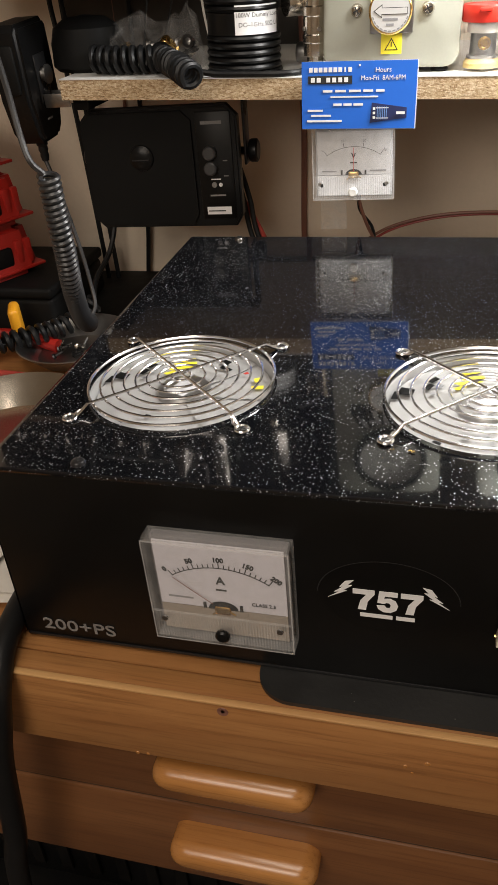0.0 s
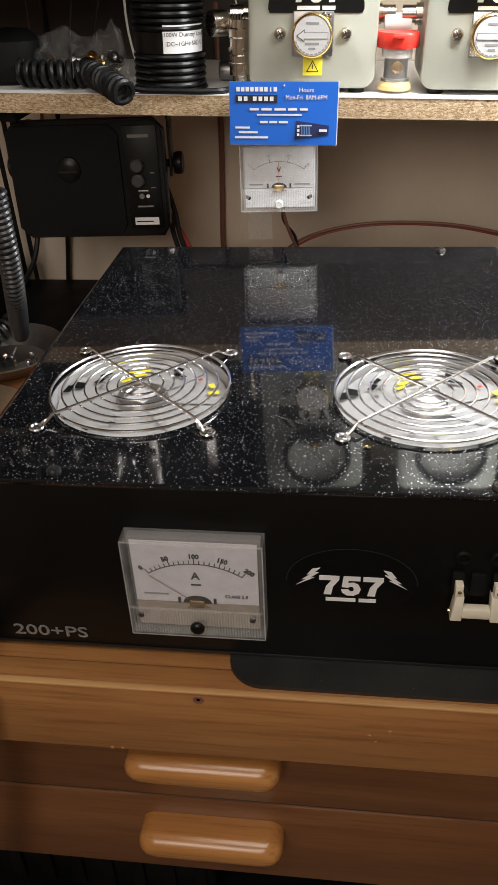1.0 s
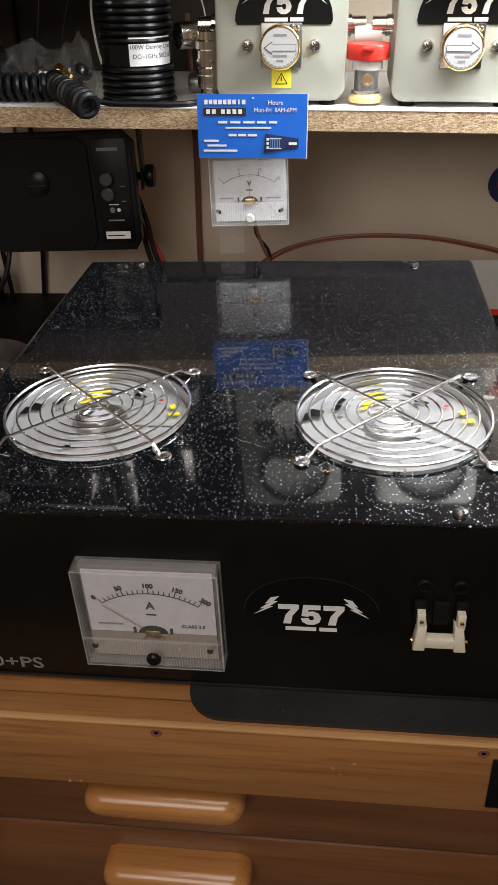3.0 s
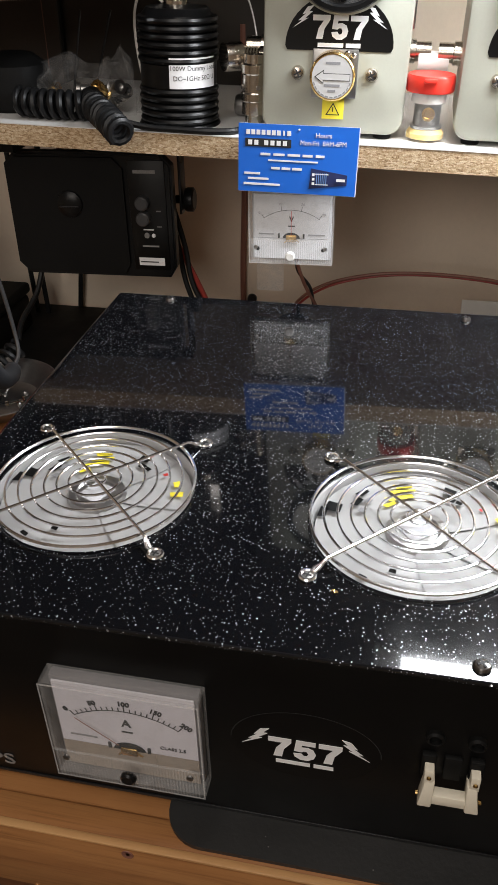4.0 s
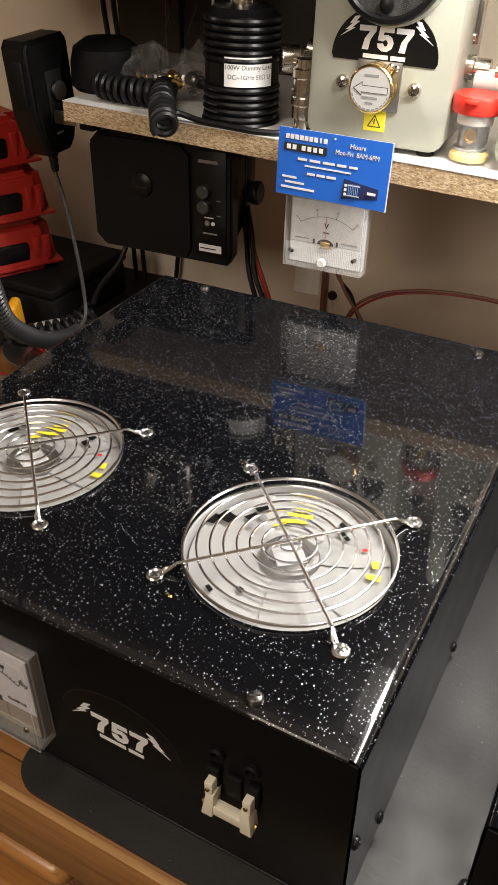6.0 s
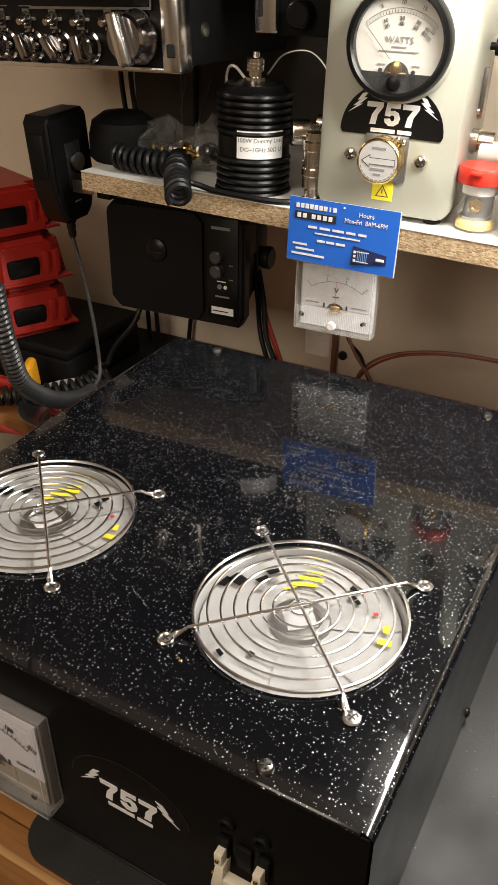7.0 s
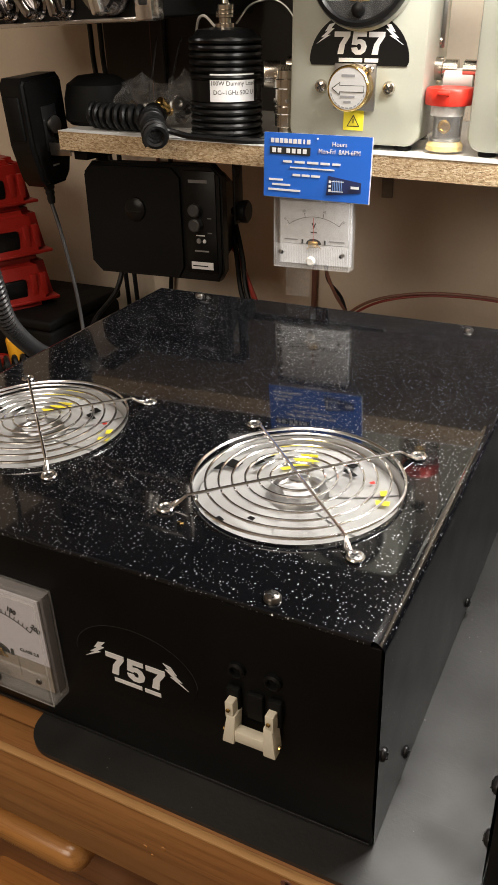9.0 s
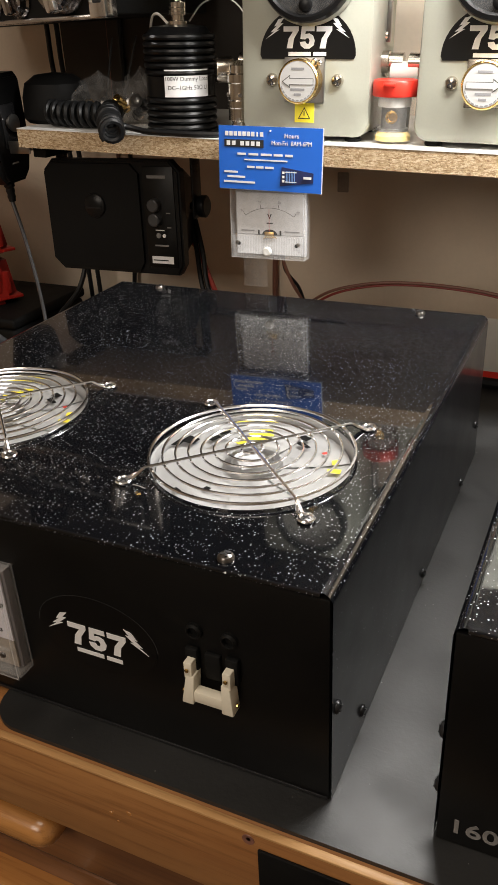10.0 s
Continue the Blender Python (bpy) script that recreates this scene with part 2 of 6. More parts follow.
M = {
    "speckle": speckled("speckled_black_coat", ((390, 0.26, 0.18, 1.0), (560, 0.42, 0.22, 1.0), (820, 0.3, 0.22, 0.8)), 0.16, 0.8, 0.1),
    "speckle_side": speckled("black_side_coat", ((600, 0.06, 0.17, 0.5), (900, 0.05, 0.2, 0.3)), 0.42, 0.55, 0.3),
    "panel": plain("satin_black_panel", (0.003, 0.0029, 0.0029), 0.4, 0, 0.25, 700, 0.06, spec=0.26),
    "black": plain("black_plastic", (0.005, 0.005, 0.0053), 0.34, 0, 0.2, 900, 0.12, spec=0.25),
    "black_matte": plain("matte_black", (0.005, 0.005, 0.005), 0.6, 0, 0.3, 500, 0.2, spec=0.15),
    "rubber": plain("black_rubber_cord", (0.008, 0.0083, 0.009), 0.42, 0, 0.25, 600, 0.15, spec=0.25),
    "cord_grey": plain("grey_cord", (0.028, 0.028, 0.03), 0.38, 0, 0.2, 600, 0.1),
    "mat": plain("black_bench_mat", (0.005, 0.005, 0.005), 0.56, 0, 0.35, 320, 0.3, spec=0.88),
    "white": plain("white_plastic", (0.8, 0.79, 0.76), 0.35, 0, 0.05, 400, 0.04),
    "fan": plain("pale_fan_plastic", (0.42, 0.42, 0.42), 0.25, 0, 0.05, 60, 0.03),
    "ivory": plain("ivory_plastic", (0.74, 0.69, 0.57), 0.45, 0, 0.06, 400, 0.05),
    "dial": plain("white_dial_card", (0.62, 0.62, 0.64), 0.55, 0, 0.03, 300, 0.0),
    "dial_grey": plain("greyish_dial_card", (0.6, 0.58, 0.63), 0.55, 0, 0.04, 300, 0.0),
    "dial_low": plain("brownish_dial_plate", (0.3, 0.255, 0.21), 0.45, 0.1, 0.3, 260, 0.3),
    "ink": plain("black_ink", (0.015, 0.015, 0.015), 0.6, 0, 0.1, 300, 0.0),
    "grey_ink": plain("grey_ink", (0.25, 0.25, 0.26), 0.6, 0, 0.1, 300, 0.0),
    "white_ink": plain("white_print", (0.78, 0.78, 0.79), 0.5, 0, 0.06, 500, 0.0),
    "grey_print": plain("worn_grey_print", (0.2, 0.195, 0.19), 0.55, 0, 0.6, 700, 0.0),
    "red_ink": plain("red_needle", (0.55, 0.03, 0.02), 0.5, 0, 0.05, 300, 0.0),
    "chrome": plain("chrome", (0.86, 0.86, 0.88), 0.2, 1, 0.05, 300, 0.0),
    "nickel": plain("brushed_nickel", (0.62, 0.57, 0.5), 0.22, 1, 0.15, 500, 0.1),
    "steel": plain("dull_steel", (0.38, 0.37, 0.36), 0.35, 1, 0.25, 300, 0.15),
    "darksteel": plain("black_oxide_steel", (0.03, 0.03, 0.032), 0.3, 0.6, 0.2, 500, 0.1),
    "dark_screw": plain("tarnished_screw", (0.2, 0.19, 0.18), 0.3, 1, 0.3, 400, 0.2),
    "pale_body": plain("pale_grey_plastic", (0.45, 0.45, 0.46), 0.35, 0, 0.05, 400, 0.04),
    "knob_chrome": plain("dark_chrome", (0.42, 0.41, 0.42), 0.13, 1, 0.05, 300, 0.0),
    "brass": plain("gold_brass", (0.75, 0.52, 0.2), 0.25, 1, 0.15, 400, 0.1),
    "silverface": plain("silver_label", (0.66, 0.66, 0.66), 0.42, 0.35, 0.06, 300, 0.0),
    "cream": plain("grey_green_enamel", (0.36, 0.362, 0.305), 0.42, 0, 0.06, 500, 0.18),
    "red": plain("red_plastic", (0.34, 0.014, 0.009), 0.42, 0, 0.12, 500, 0.15),
    "red_lid": plain("red_lid_plastic", (0.75, 0.04, 0.025), 0.35, 0, 0.05, 400, 0.05),
    "yellow": plain("yellow_label", (0.85, 0.72, 0.04), 0.5, 0, 0.05, 400, 0.0),
    "orange": plain("orange_plastic", (0.8, 0.36, 0.02), 0.4, 0, 0.1, 400, 0.1),
    "foam": plain("yellow_foam", (0.75, 0.55, 0.2), 0.9, 0, 0.15, 900, 0.4),
    "card": plain("blue_card", (0.012, 0.13, 0.62), 0.45, 0, 0.06, 60, 0.02),
    "card_edge": plain("card_edge", (0.75, 0.77, 0.8), 0.7, 0, 0.05, 300, 0.0),
    "navy": plain("dark_blue_print", (0.012, 0.02, 0.09), 0.5, 0, 0.2, 300, 0.0),
    "laminate": plain("white_laminate", (0.72, 0.72, 0.71), 0.4, 0, 0.05, 300, 0.04),
    "wall": plain("beige_wall_paint", (0.74, 0.63, 0.505), 0.85, 0, 0.06, 220, 0.25, dist=0.001),
    "dial_cream": plain("cream_dial_card", (0.66, 0.65, 0.6), 0.55, 0, 0.04, 300, 0.0),
    # dark brown of the sheet added behind the radios
    "board": plain("dark_sheet_brown", (0.035, 0.029, 0.023), 0.7, 0, 0.15, 200, 0.2),
    "ceiling": plain("ceiling_paint", (0.5, 0.47, 0.42), 0.9, 0, 0.04, 150, 0.2),
    "floor": plain("dark_floor", (0.06, 0.045, 0.035), 0.6, 0, 0.3, 120, 0.2),
    "paper": plain("paper", (0.7, 0.67, 0.62), 0.8, 0, 0.1, 60, 0.05),
    "redwire": plain("red_wire", (0.3, 0.035, 0.025), 0.45, 0, 0.1, 400, 0.05),
    "brownwire": plain("brown_wire", (0.2, 0.085, 0.058), 0.5, 0, 0.15, 400, 0.05),
    "wood_top": wood("oak_bench_wood", (0.29, 0.12, 0.039), (0.49, 0.248, 0.088)),
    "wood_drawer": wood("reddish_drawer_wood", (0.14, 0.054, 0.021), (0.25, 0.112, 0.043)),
    "wood_handle": wood("honey_handle_wood", (0.4, 0.168, 0.045), (0.55, 0.265, 0.082), 0.25, 0.6),
    # paler oak, brightened in colour as if lit from above
    "wood_edge": wood("lit_edge_wood", (0.5, 0.27, 0.1), (0.72, 0.45, 0.2), 0.5, 0.1),
    # dark wood for the added upper shelf and the shade in the drawer gap
    "shelf_gap_wood": wood("dark_brown_wood", (0.05, 0.028, 0.016), (0.1, 0.055, 0.03)),
    "chip": chipboard("raw_chipboard"),
    "cover": film("clear_cover", 0.07, 0.05),
    "bag": film("clear_bag_film", 0.09, 0.05),
    "tape": film("clear_tape", 0.12),
}
dusty(M["mat"], 420, 0.012)


# ---------- mesh helpers ----------
def smooth(me, angle=0.6):
    for p in me.polygons:
        p.use_smooth = True
    me.set_sharp_from_angle(angle=angle)


def part(name, bm, material, parent=None, label="", m=None, soft=True, turn=True):
    """One bmesh as one mesh object, under a thing or a part."""
    if turn:
        bmesh.ops.recalc_face_normals(bm, faces=bm.faces)
    me = bpy.data.meshes.new(name)
    bm.to_mesh(me)
    bm.free()
    me.materials.append(M[material])
    if soft:
        smooth(me)
    ob = new(name, me)
    if parent:
        ob.parent = parent
    if m is not None:
        ob.matrix_basis = m
    if label:
        ob["label"] = label
    return ob


def thing(name, label, category, m=None, group="", kind=""):
    ob = new(name)
    ob.empty_display_size = 0.02
    if m is not None:
        ob.matrix_world = m
    return tagged(ob, label, category, group, kind)


def again(ob, parent, m, label=""):
    """A further object on the same mesh."""
    o = new(ob.name.split(".")[0], ob.data)
    o.parent = parent
    o.matrix_basis = m
    if label:
        o["label"] = label
    return o


def block(x0, x1, y0, y1, z0, z1, r=0.0, seg=2, bm=None):
    bm = bm or bmesh.new()
    made = bmesh.ops.create_cube(bm, size=1)["verts"]
    for v in made:
        v.co = Vector(((x0 + x1) / 2 + v.co.x * (x1 - x0), (y0 + y1) / 2 + v.co.y * (y1 - y0), (z0 + z1) / 2 + v.co.z * (z1 - z0)))
    if r:
        es = list({e for v in made for e in v.link_edges})
        bmesh.ops.bevel(bm, geom=es, offset=r, segments=seg, profile=0.5, affect="EDGES")
    return bm


def lathe(profile, seg=40, bm=None, close=True):
    """A turned shape round z from (radius, height) pairs."""
    bm = bm or bmesh.new()
    rings = []
    for r, z in profile:
        if r < 1e-6:
            rings.append([bm.verts.new((0, 0, z))])
        else:
            rings.append([bm.verts.new((r * math.cos(2 * math.pi * i / seg), r * math.sin(2 * math.pi * i / seg), z)) for i in range(seg)])
    for a, b in zip(rings, rings[1:]):
        for i in range(seg):
            j = (i + 1) % seg
            if len(a) == 1 and len(b) == 1:
                continue
            if len(a) == 1:
                bm.faces.new((a[0], b[i], b[j]))
            elif len(b) == 1:
                bm.faces.new((a[i], a[j], b[0]))
            else:
                bm.faces.new((a[i], a[j], b[j], b[i]))
    return bm


def outline(points, depth, bm=None):
    """A flat plate from an outline in the x-z plane, from y=0 towards -y by depth."""
    bm = bm or bmesh.new()
    front = [bm.verts.new((x, -depth, z)) for x, z in points]
    back = [bm.verts.new((x, 0, z)) for x, z in points]
    bm.faces.new(front)
    bm.faces.new(back[::-1])
    n = len(points)
    for i in range(n):
        bm.faces.new((front[i], back[i], back[(i + 1) % n], front[(i + 1) % n]))
    return bm


def spline(points, step=8):
    """A smooth run of points through the given ones."""
    ps = [Vector(p) for p in points]
    ps = [2 * ps[0] - ps[1]] + ps + [2 * ps[-1] - ps[-2]]
    out = []
    for a, b, c, d in zip(ps, ps[1:], ps[2:], ps[3:]):
        for k in range(step):
            t = k / step
            out.append(0.5 * (2 * b + (c - a) * t + (2 * a - 5 * b + 4 * c - d) * t * t + (3 * b - a - 3 * c + d) * t ** 3))
    out.append(ps[-2])
    return out


def tube(points, radius, sides=8, bm=None, ring=False):
    bm = bm or bmesh.new()
    n = len(points)
    frame_n = None
    rows = []
    for i, p in enumerate(points):
        a = points[(i - 1) % n] if ring or i > 0 else p
        b = points[(i + 1) % n] if ring or i < n - 1 else p
        d = (b - a).normalized()
        if frame_n is None:
            frame_n = d.orthogonal().normalized()
        frame_n = (frame_n - d * frame_n.dot(d)).normalized()
        side = d.cross(frame_n)
        rows.append([bm.verts.new(p + radius * (math.cos(2 * math.pi * k / sides) * frame_n + math.sin(2 * math.pi * k / sides) * side)) for k in range(sides)])
    pairs = list(zip(rows, rows[1:])) + ([(rows[-1], rows[0])] if ring else [])
    for a, b in pairs:
        for k in range(sides):
            bm.faces.new((a[k], a[(k + 1) % sides], b[(k + 1) % sides], b[k]))
    if not ring:
        bm.faces.new(rows[0][::-1])
        bm.faces.new(rows[-1])
    return bm


def coil(points, turns, big, wire, sides=6, per=14):
    """A coiled cord wound round a smooth path."""
    path = spline(points, 12)
    lengths = [0.0]
    for a, b in zip(path, path[1:]):
        lengths.append(lengths[-1] + (b - a).length)
    out, normal, k = [], None, 0
    total = int(turns * per)
    for i in range(total + 1):
        s = lengths[-1] * i / total
        while k < len(path) - 2 and lengths[k + 1] < s:
            k += 1
        f = (s - lengths[k]) / max(1e-9, lengths[k + 1] - lengths[k])
        p, d = path[k].lerp(path[k + 1], f), (path[k + 1] - path[k]).normalized()
        if normal is None:
            normal = d.orthogonal().normalized()
        normal = (normal - d * normal.dot(d)).normalized()
        a = 2 * math.pi * i / per
        out.append(p + big * (math.cos(a) * normal + math.sin(a) * d.cross(normal)))
    return tube(out, wire, sides)


def lettering(name, words, size, material, parent, m, label="", align="CENTER", depth=0.00015, wide=1.0, bold=0.0):
    """Words in the built-in font, as a thin mesh; they lie in the x-y plane of m."""
    cu = bpy.data.curves.new(name, "FONT")
    cu.body, cu.size, cu.align_x, cu.align_y, cu.extrude, cu.resolution_u, cu.offset = words, size, align, "CENTER", depth, 3, bold
    tmp = bpy.data.objects.new("tmp", cu)
    me = bpy.data.meshes.new_from_object(tmp)
    bpy.data.objects.remove(tmp)
    me.materials.clear()
    me.materials.append(M[material])
    ob = new(name, me)
    ob.parent = parent
    ob.matrix_basis = m @ Matrix.Diagonal((wide, 1, 1, 1))
    if label:
        ob["label"] = label
    return ob


UP = pose(0, 0, 0, 90)          # turns a flat sheet to face -y


def at(x, y, z, rx=0, ry=0, rz=0):
    return pose(x, y, z, rx, ry, rz)


def screw_mesh(name, r, material, parent, m, label="cross-head screw"):
    bm = lathe([(r, 0), (r, r * 0.25), (r * 0.8, r * 0.55), (r * 0.4, r * 0.7), (0, r * 0.74)], 16)
    ob = part(name, bm, material, parent, label, m)
    slot = block(-r * 0.6, r * 0.6, -r * 0.11, r * 0.11, r * 0.6, r * 0.77)
    block(-r * 0.11, r * 0.11, -r * 0.6, r * 0.6, r * 0.61, r * 0.78, bm=slot)
    part("slot", slot, "ink", ob, "", None, False)
    return ob


# ---------- the room ----------
def slab(name, x0, x1, y0, y1, z0, z1, material, label, r=0.0):
    ob = part(name, block(x0, x1, y0, y1, z0, z1, r), material)
    return tagged(ob, label, name.split("_")[0], kind="structure")


slab("wall_north", -2.0, 2.0, 0.54, 0.64, 0, 2.4, "wall", "beige painted wall behind the workbench")
slab("wall_south", -2.0, 2.0, -2.6, -2.5, 0, 2.4, "wall", "plain beige painted wall")
slab("wall_west", -2.1, -2.0, -2.6, 0.64, 0, 2.4, "wall", "plain beige painted side wall")
slab("wall_east", 2.0, 2.1, -2.6, 0.64, 0, 2.4, "wall", "plain beige painted side wall")
slab("ceiling", -2.1, 2.1, -2.6, 0.64, 2.4, 2.5, "ceiling", "plain pale painted ceiling")
slab("floor", -2.1, 2.1, -2.6, 0.64, -0.1, 0.0, "floor", "dark brown floor under the workbench")

BOARD = 0.866      # lower edge of the front rail
TOP = 0.927        # bench top
EDGE = -0.134      # bench front edge
MAT = 0.930        # top of the mat


# ---------- the workbench ----------
def workbench():
    b = thing("workbench", "honey-coloured oak workbench with two shallow drawers", "workbench", at(0, 0, 0))
    part("top", block(-0.9, 0.9, EDGE + 0.0202, 0.538, 0.905, TOP), "wood_top", b, "oak bench top")
    ap = part("apron", block(-0.9, 0.9, EDGE, EDGE + 0.02, BOARD, TOP, 0.0022), "wood_top", b, "oak front rail with screw holes and dents")
    for x, z in ((-0.136, 0.9205), (0.052, 0.9205)):
        part("screw_hole", lathe([(0.0036, 0), (0.0033, 0.0006), (0.0012, 0.0002), (0, 0.0002)], 14), "brownwire", ap, "sunk dark wood screw", at(x, EDGE + 0.0002, z, 90))
    for x, z, r in ((-0.197, 0.868, 0.0016), (-0.19, 0.8685, 0.0013), (-0.032, 0.898, 0.0016), (-0.028, 0.893, 0.0011), (-0.02, 0.903, 0.002)):
        part("dent", lathe([(r, 0), (r * 0.7, 0.0005), (0, 0.0006)], 8), "wood_handle", ap, "pale dent in the wood", at(x, EDGE + 0.0002, z, 90))
    # strip whose pale colour paints the light on the rail's top edge
    part("lit_edge", block(-0.9, 0.9, EDGE - 0.0003, EDGE + 0.0042, TOP - 0.0014, TOP + 0.0004, 0.0005), "wood_edge", ap, "pale upper edge with the light from above put into its colour")
    front = EDGE + 0.026
    for k, (z0, z1, hz, hh) in enumerate(((0.7795, 0.8705, 0.8355, 0.0122), (0.683, 0.777, 0.7455, 0.0128))):
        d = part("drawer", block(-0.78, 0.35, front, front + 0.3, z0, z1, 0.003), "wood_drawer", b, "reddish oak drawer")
        pts, r = [], hh * 0.98
        for cx, cz, a0 in ((0.054 - r, hh - r, 0), (r - 0.054, hh - r, 90), (r - 0.054, r - hh, 180), (0.054 - r, r - hh, 270)):
            pts += [(cx + r * math.cos(radians(a0 + 15 * k)), cz + r * math.sin(radians(a0 + 15 * k))) for k in range(7)]
        bm = bmesh.new()
        rows = []
        for k in range(7):
            a = radians(90) * k / 6
            inset, y = 0.010 * (1 - math.cos(a)), -0.013 - 0.012 * math.sin(a)
            rows.append([bm.verts.new((x * (1 - inset / 0.054), y, z * (1 - inset / hh))) for x, z in pts])
        rows.insert(0, [bm.verts.new((x, 0, z)) for x, z in pts])
        for p, q in zip(rows, rows[1:]):
            for i in range(len(pts)):
                j = (i + 1) % len(pts)
                bm.faces.new((p[i], p[j], q[j], q[i]))
        bm.faces.new(rows[-1])
        bm.faces.new(rows[0][::-1])
        part("handle", bm, "wood_handle", d, "rounded glossy wooden pull", at(-0.142, front, hz))
    # dark strip that paints the shade in the seam between the drawers
    part("gap_shade", block(-0.78, 0.35, front + 0.002, front + 0.02, 0.7772, 0.7793), "shelf_gap_wood", b, "dark strip standing in for the shade between the drawers", None, False)
    for x in (-0.85, 0.4):
        part("leg", block(x - 0.04, x + 0.04, EDGE + 0.02, EDGE + 0.1, 0.0, 0.904, 0.003), "wood_drawer", b)
    part("back_panel", block(-0.89, 0.89, 0.5, 0.53, 0.0, 0.904), "black_matte", b, "dark back board")
    part("lower_shelf", block(-0.8, 0.35, EDGE + 0.06, 0.49, 0.50, 0.52), "black_matte", b, "dark lower shelf")
    part("front_plate", block(0.0575, 0.30, EDGE - 0.002, EDGE - 0.0002, 0.874, 0.917, 0.0006), "black_matte", b, "black plate set in the front rail")
    return b


workbench()


def bench_mat():
    m = bmesh.new()
    pts, r = [], 0.022
    x0, x1, y0, y1 = -0.1195, 0.85, EDGE + 0.006, 0.47
    for cx, cy, a0 in ((x0 + r, y0 + r, 180), (x1 - r, y0 + r, 270), (x1 - r, y1 - r, 0), (x0 + r, y1 - r, 90)):
        for k in range(9):
            a = radians(a0 + k * 90 / 8)
            pts.append((cx + r * math.cos(a), cy + r * math.sin(a)))
    lo = [m.verts.new((x, y, TOP + 0.0002)) for x, y in pts]
    hi = [m.verts.new((x, y, MAT)) for x, y in pts]
    m.faces.new(hi)
    m.faces.new(lo[::-1])
    for i in range(len(pts)):
        j = (i + 1) % len(pts)
        m.faces.new((lo[i], lo[j], hi[j], hi[i]))
    tagged(part("bench_mat", m, "mat"), "thin black scuffed work mat with rounded corners on the bench", "mat")


bench_mat()
tagged(part("rear_mat", block(-0.85, -0.30, 0.33, 0.53, TOP + 0.0002, TOP + 0.004, 0.001), "black_matte"), "matte black mat at the back of the bench", "mat")

# ---------- the power supply ----------
BX0, BX1, BY0, BY1, BT = -0.274, 0.085, -0.104, 0.284, 1.060
FAN_R = 0.0592
FANS = ((0.0, 0.0), (-0.187, 0.002))


def holed(bm, cx, cy, half, r, z, depth, n=64):
    """A square of sheet metal with a round hole in it and the hole's rim."""
    ins, out, low = [], [], []
    for k in range(n):
        a = 2 * math.pi * k / n
        c, s = math.cos(a), math.sin(a)
        q = half / max(abs(c), abs(s))
        ins.append(bm.verts.new((cx + r * c, cy + r * s, z)))
        low.append(bm.verts.new((cx + r * c, cy + r * s, z - depth)))
        out.append(bm.verts.new((cx + q * c, cy + q * s, z)))
    for k in range(n):
        j = (k + 1) % n
        bm.faces.new((ins[k], ins[j], out[j], out[k]))
        bm.faces.new((ins[j], ins[k], low[k], low[j]))


def flat(bm, x0, x1, y0, y1, z):
    bm.faces.new([bm.verts.new(p) for p in ((x0, y0, z), (x1, y0, z), (x1, y1, z), (x0, y1, z))])


def cover_mesh(x0, x1, y0, y1, top, bottom, fans, r=0.0058):
    """A folded sheet cover: top with fan holes, rounded bends, two sides."""
    bm = bmesh.new()
    h = 0.064
    a, b = x0 + r, x1 - r
    fx = sorted(fans)
    xs = [a]
    for cx, cy in fx:
        holed(bm, cx, cy, h, FAN_R, top, 0.0012)
        flat(bm, cx - h, cx + h, y0, cy - h, top)
        flat(bm, cx - h, cx + h, cy + h, y1, top)
        xs += [cx - h, cx + h]
    xs.append(b)
    for k in range(0, len(xs), 2):
        flat(bm, xs[k], xs[k + 1], y0, y1, top)
    bmesh.ops.remove_doubles(bm, verts=bm.verts, dist=1e-5)
    for cx, sgn in ((b, 1), (a, -1)):
        prof = [(cx + sgn * r * math.sin(t), top - r + r * math.cos(t)) for t in [radians(90) * i / 8 for i in range(9)]]
        prof.append((cx + sgn * r, top - r - 0.001))
        prof.append((cx + sgn * r, bottom))
        rows = [(bm.verts.new((x, y0, z)), bm.verts.new((x, y1, z))) for x, z in prof]
        for p, q in zip(rows, rows[1:]):
            bm.faces.new((p[0], q[0], q[1], p[1]))
    # folded front lip
    prof = [(y0, top), (y0 - 0.001, top - 0.0004), (y0 - 0.0014, top - 0.0014), (y0 - 0.0006, top - 0.003), (y0 + 0.004, top - 0.003)]
    rows = [(bm.verts.new((a, y, z)), bm.verts.new((b, y, z))) for y, z in prof]
    for p, q in zip(rows, rows[1:]):
        bm.faces.new((p[0], p[1], q[1], q[0]))
    mid = Vector(((x0 + x1) / 2, (y0 + y1) / 2, (top + bottom) / 2))
    bm.normal_update()
    for f in bm.faces:
        if f.normal.dot(f.calc_center_median() - mid) < 0:
            f.normal_flip()
    return bm


def folded_cover(parent, x0, x1, y0, y1, fans):
    """The glossy top and, on the folded sides, a duller coat."""
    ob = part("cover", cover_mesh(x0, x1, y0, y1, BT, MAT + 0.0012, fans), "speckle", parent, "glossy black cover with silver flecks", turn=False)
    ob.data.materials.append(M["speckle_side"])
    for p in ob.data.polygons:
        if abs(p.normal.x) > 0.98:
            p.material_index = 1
    return ob


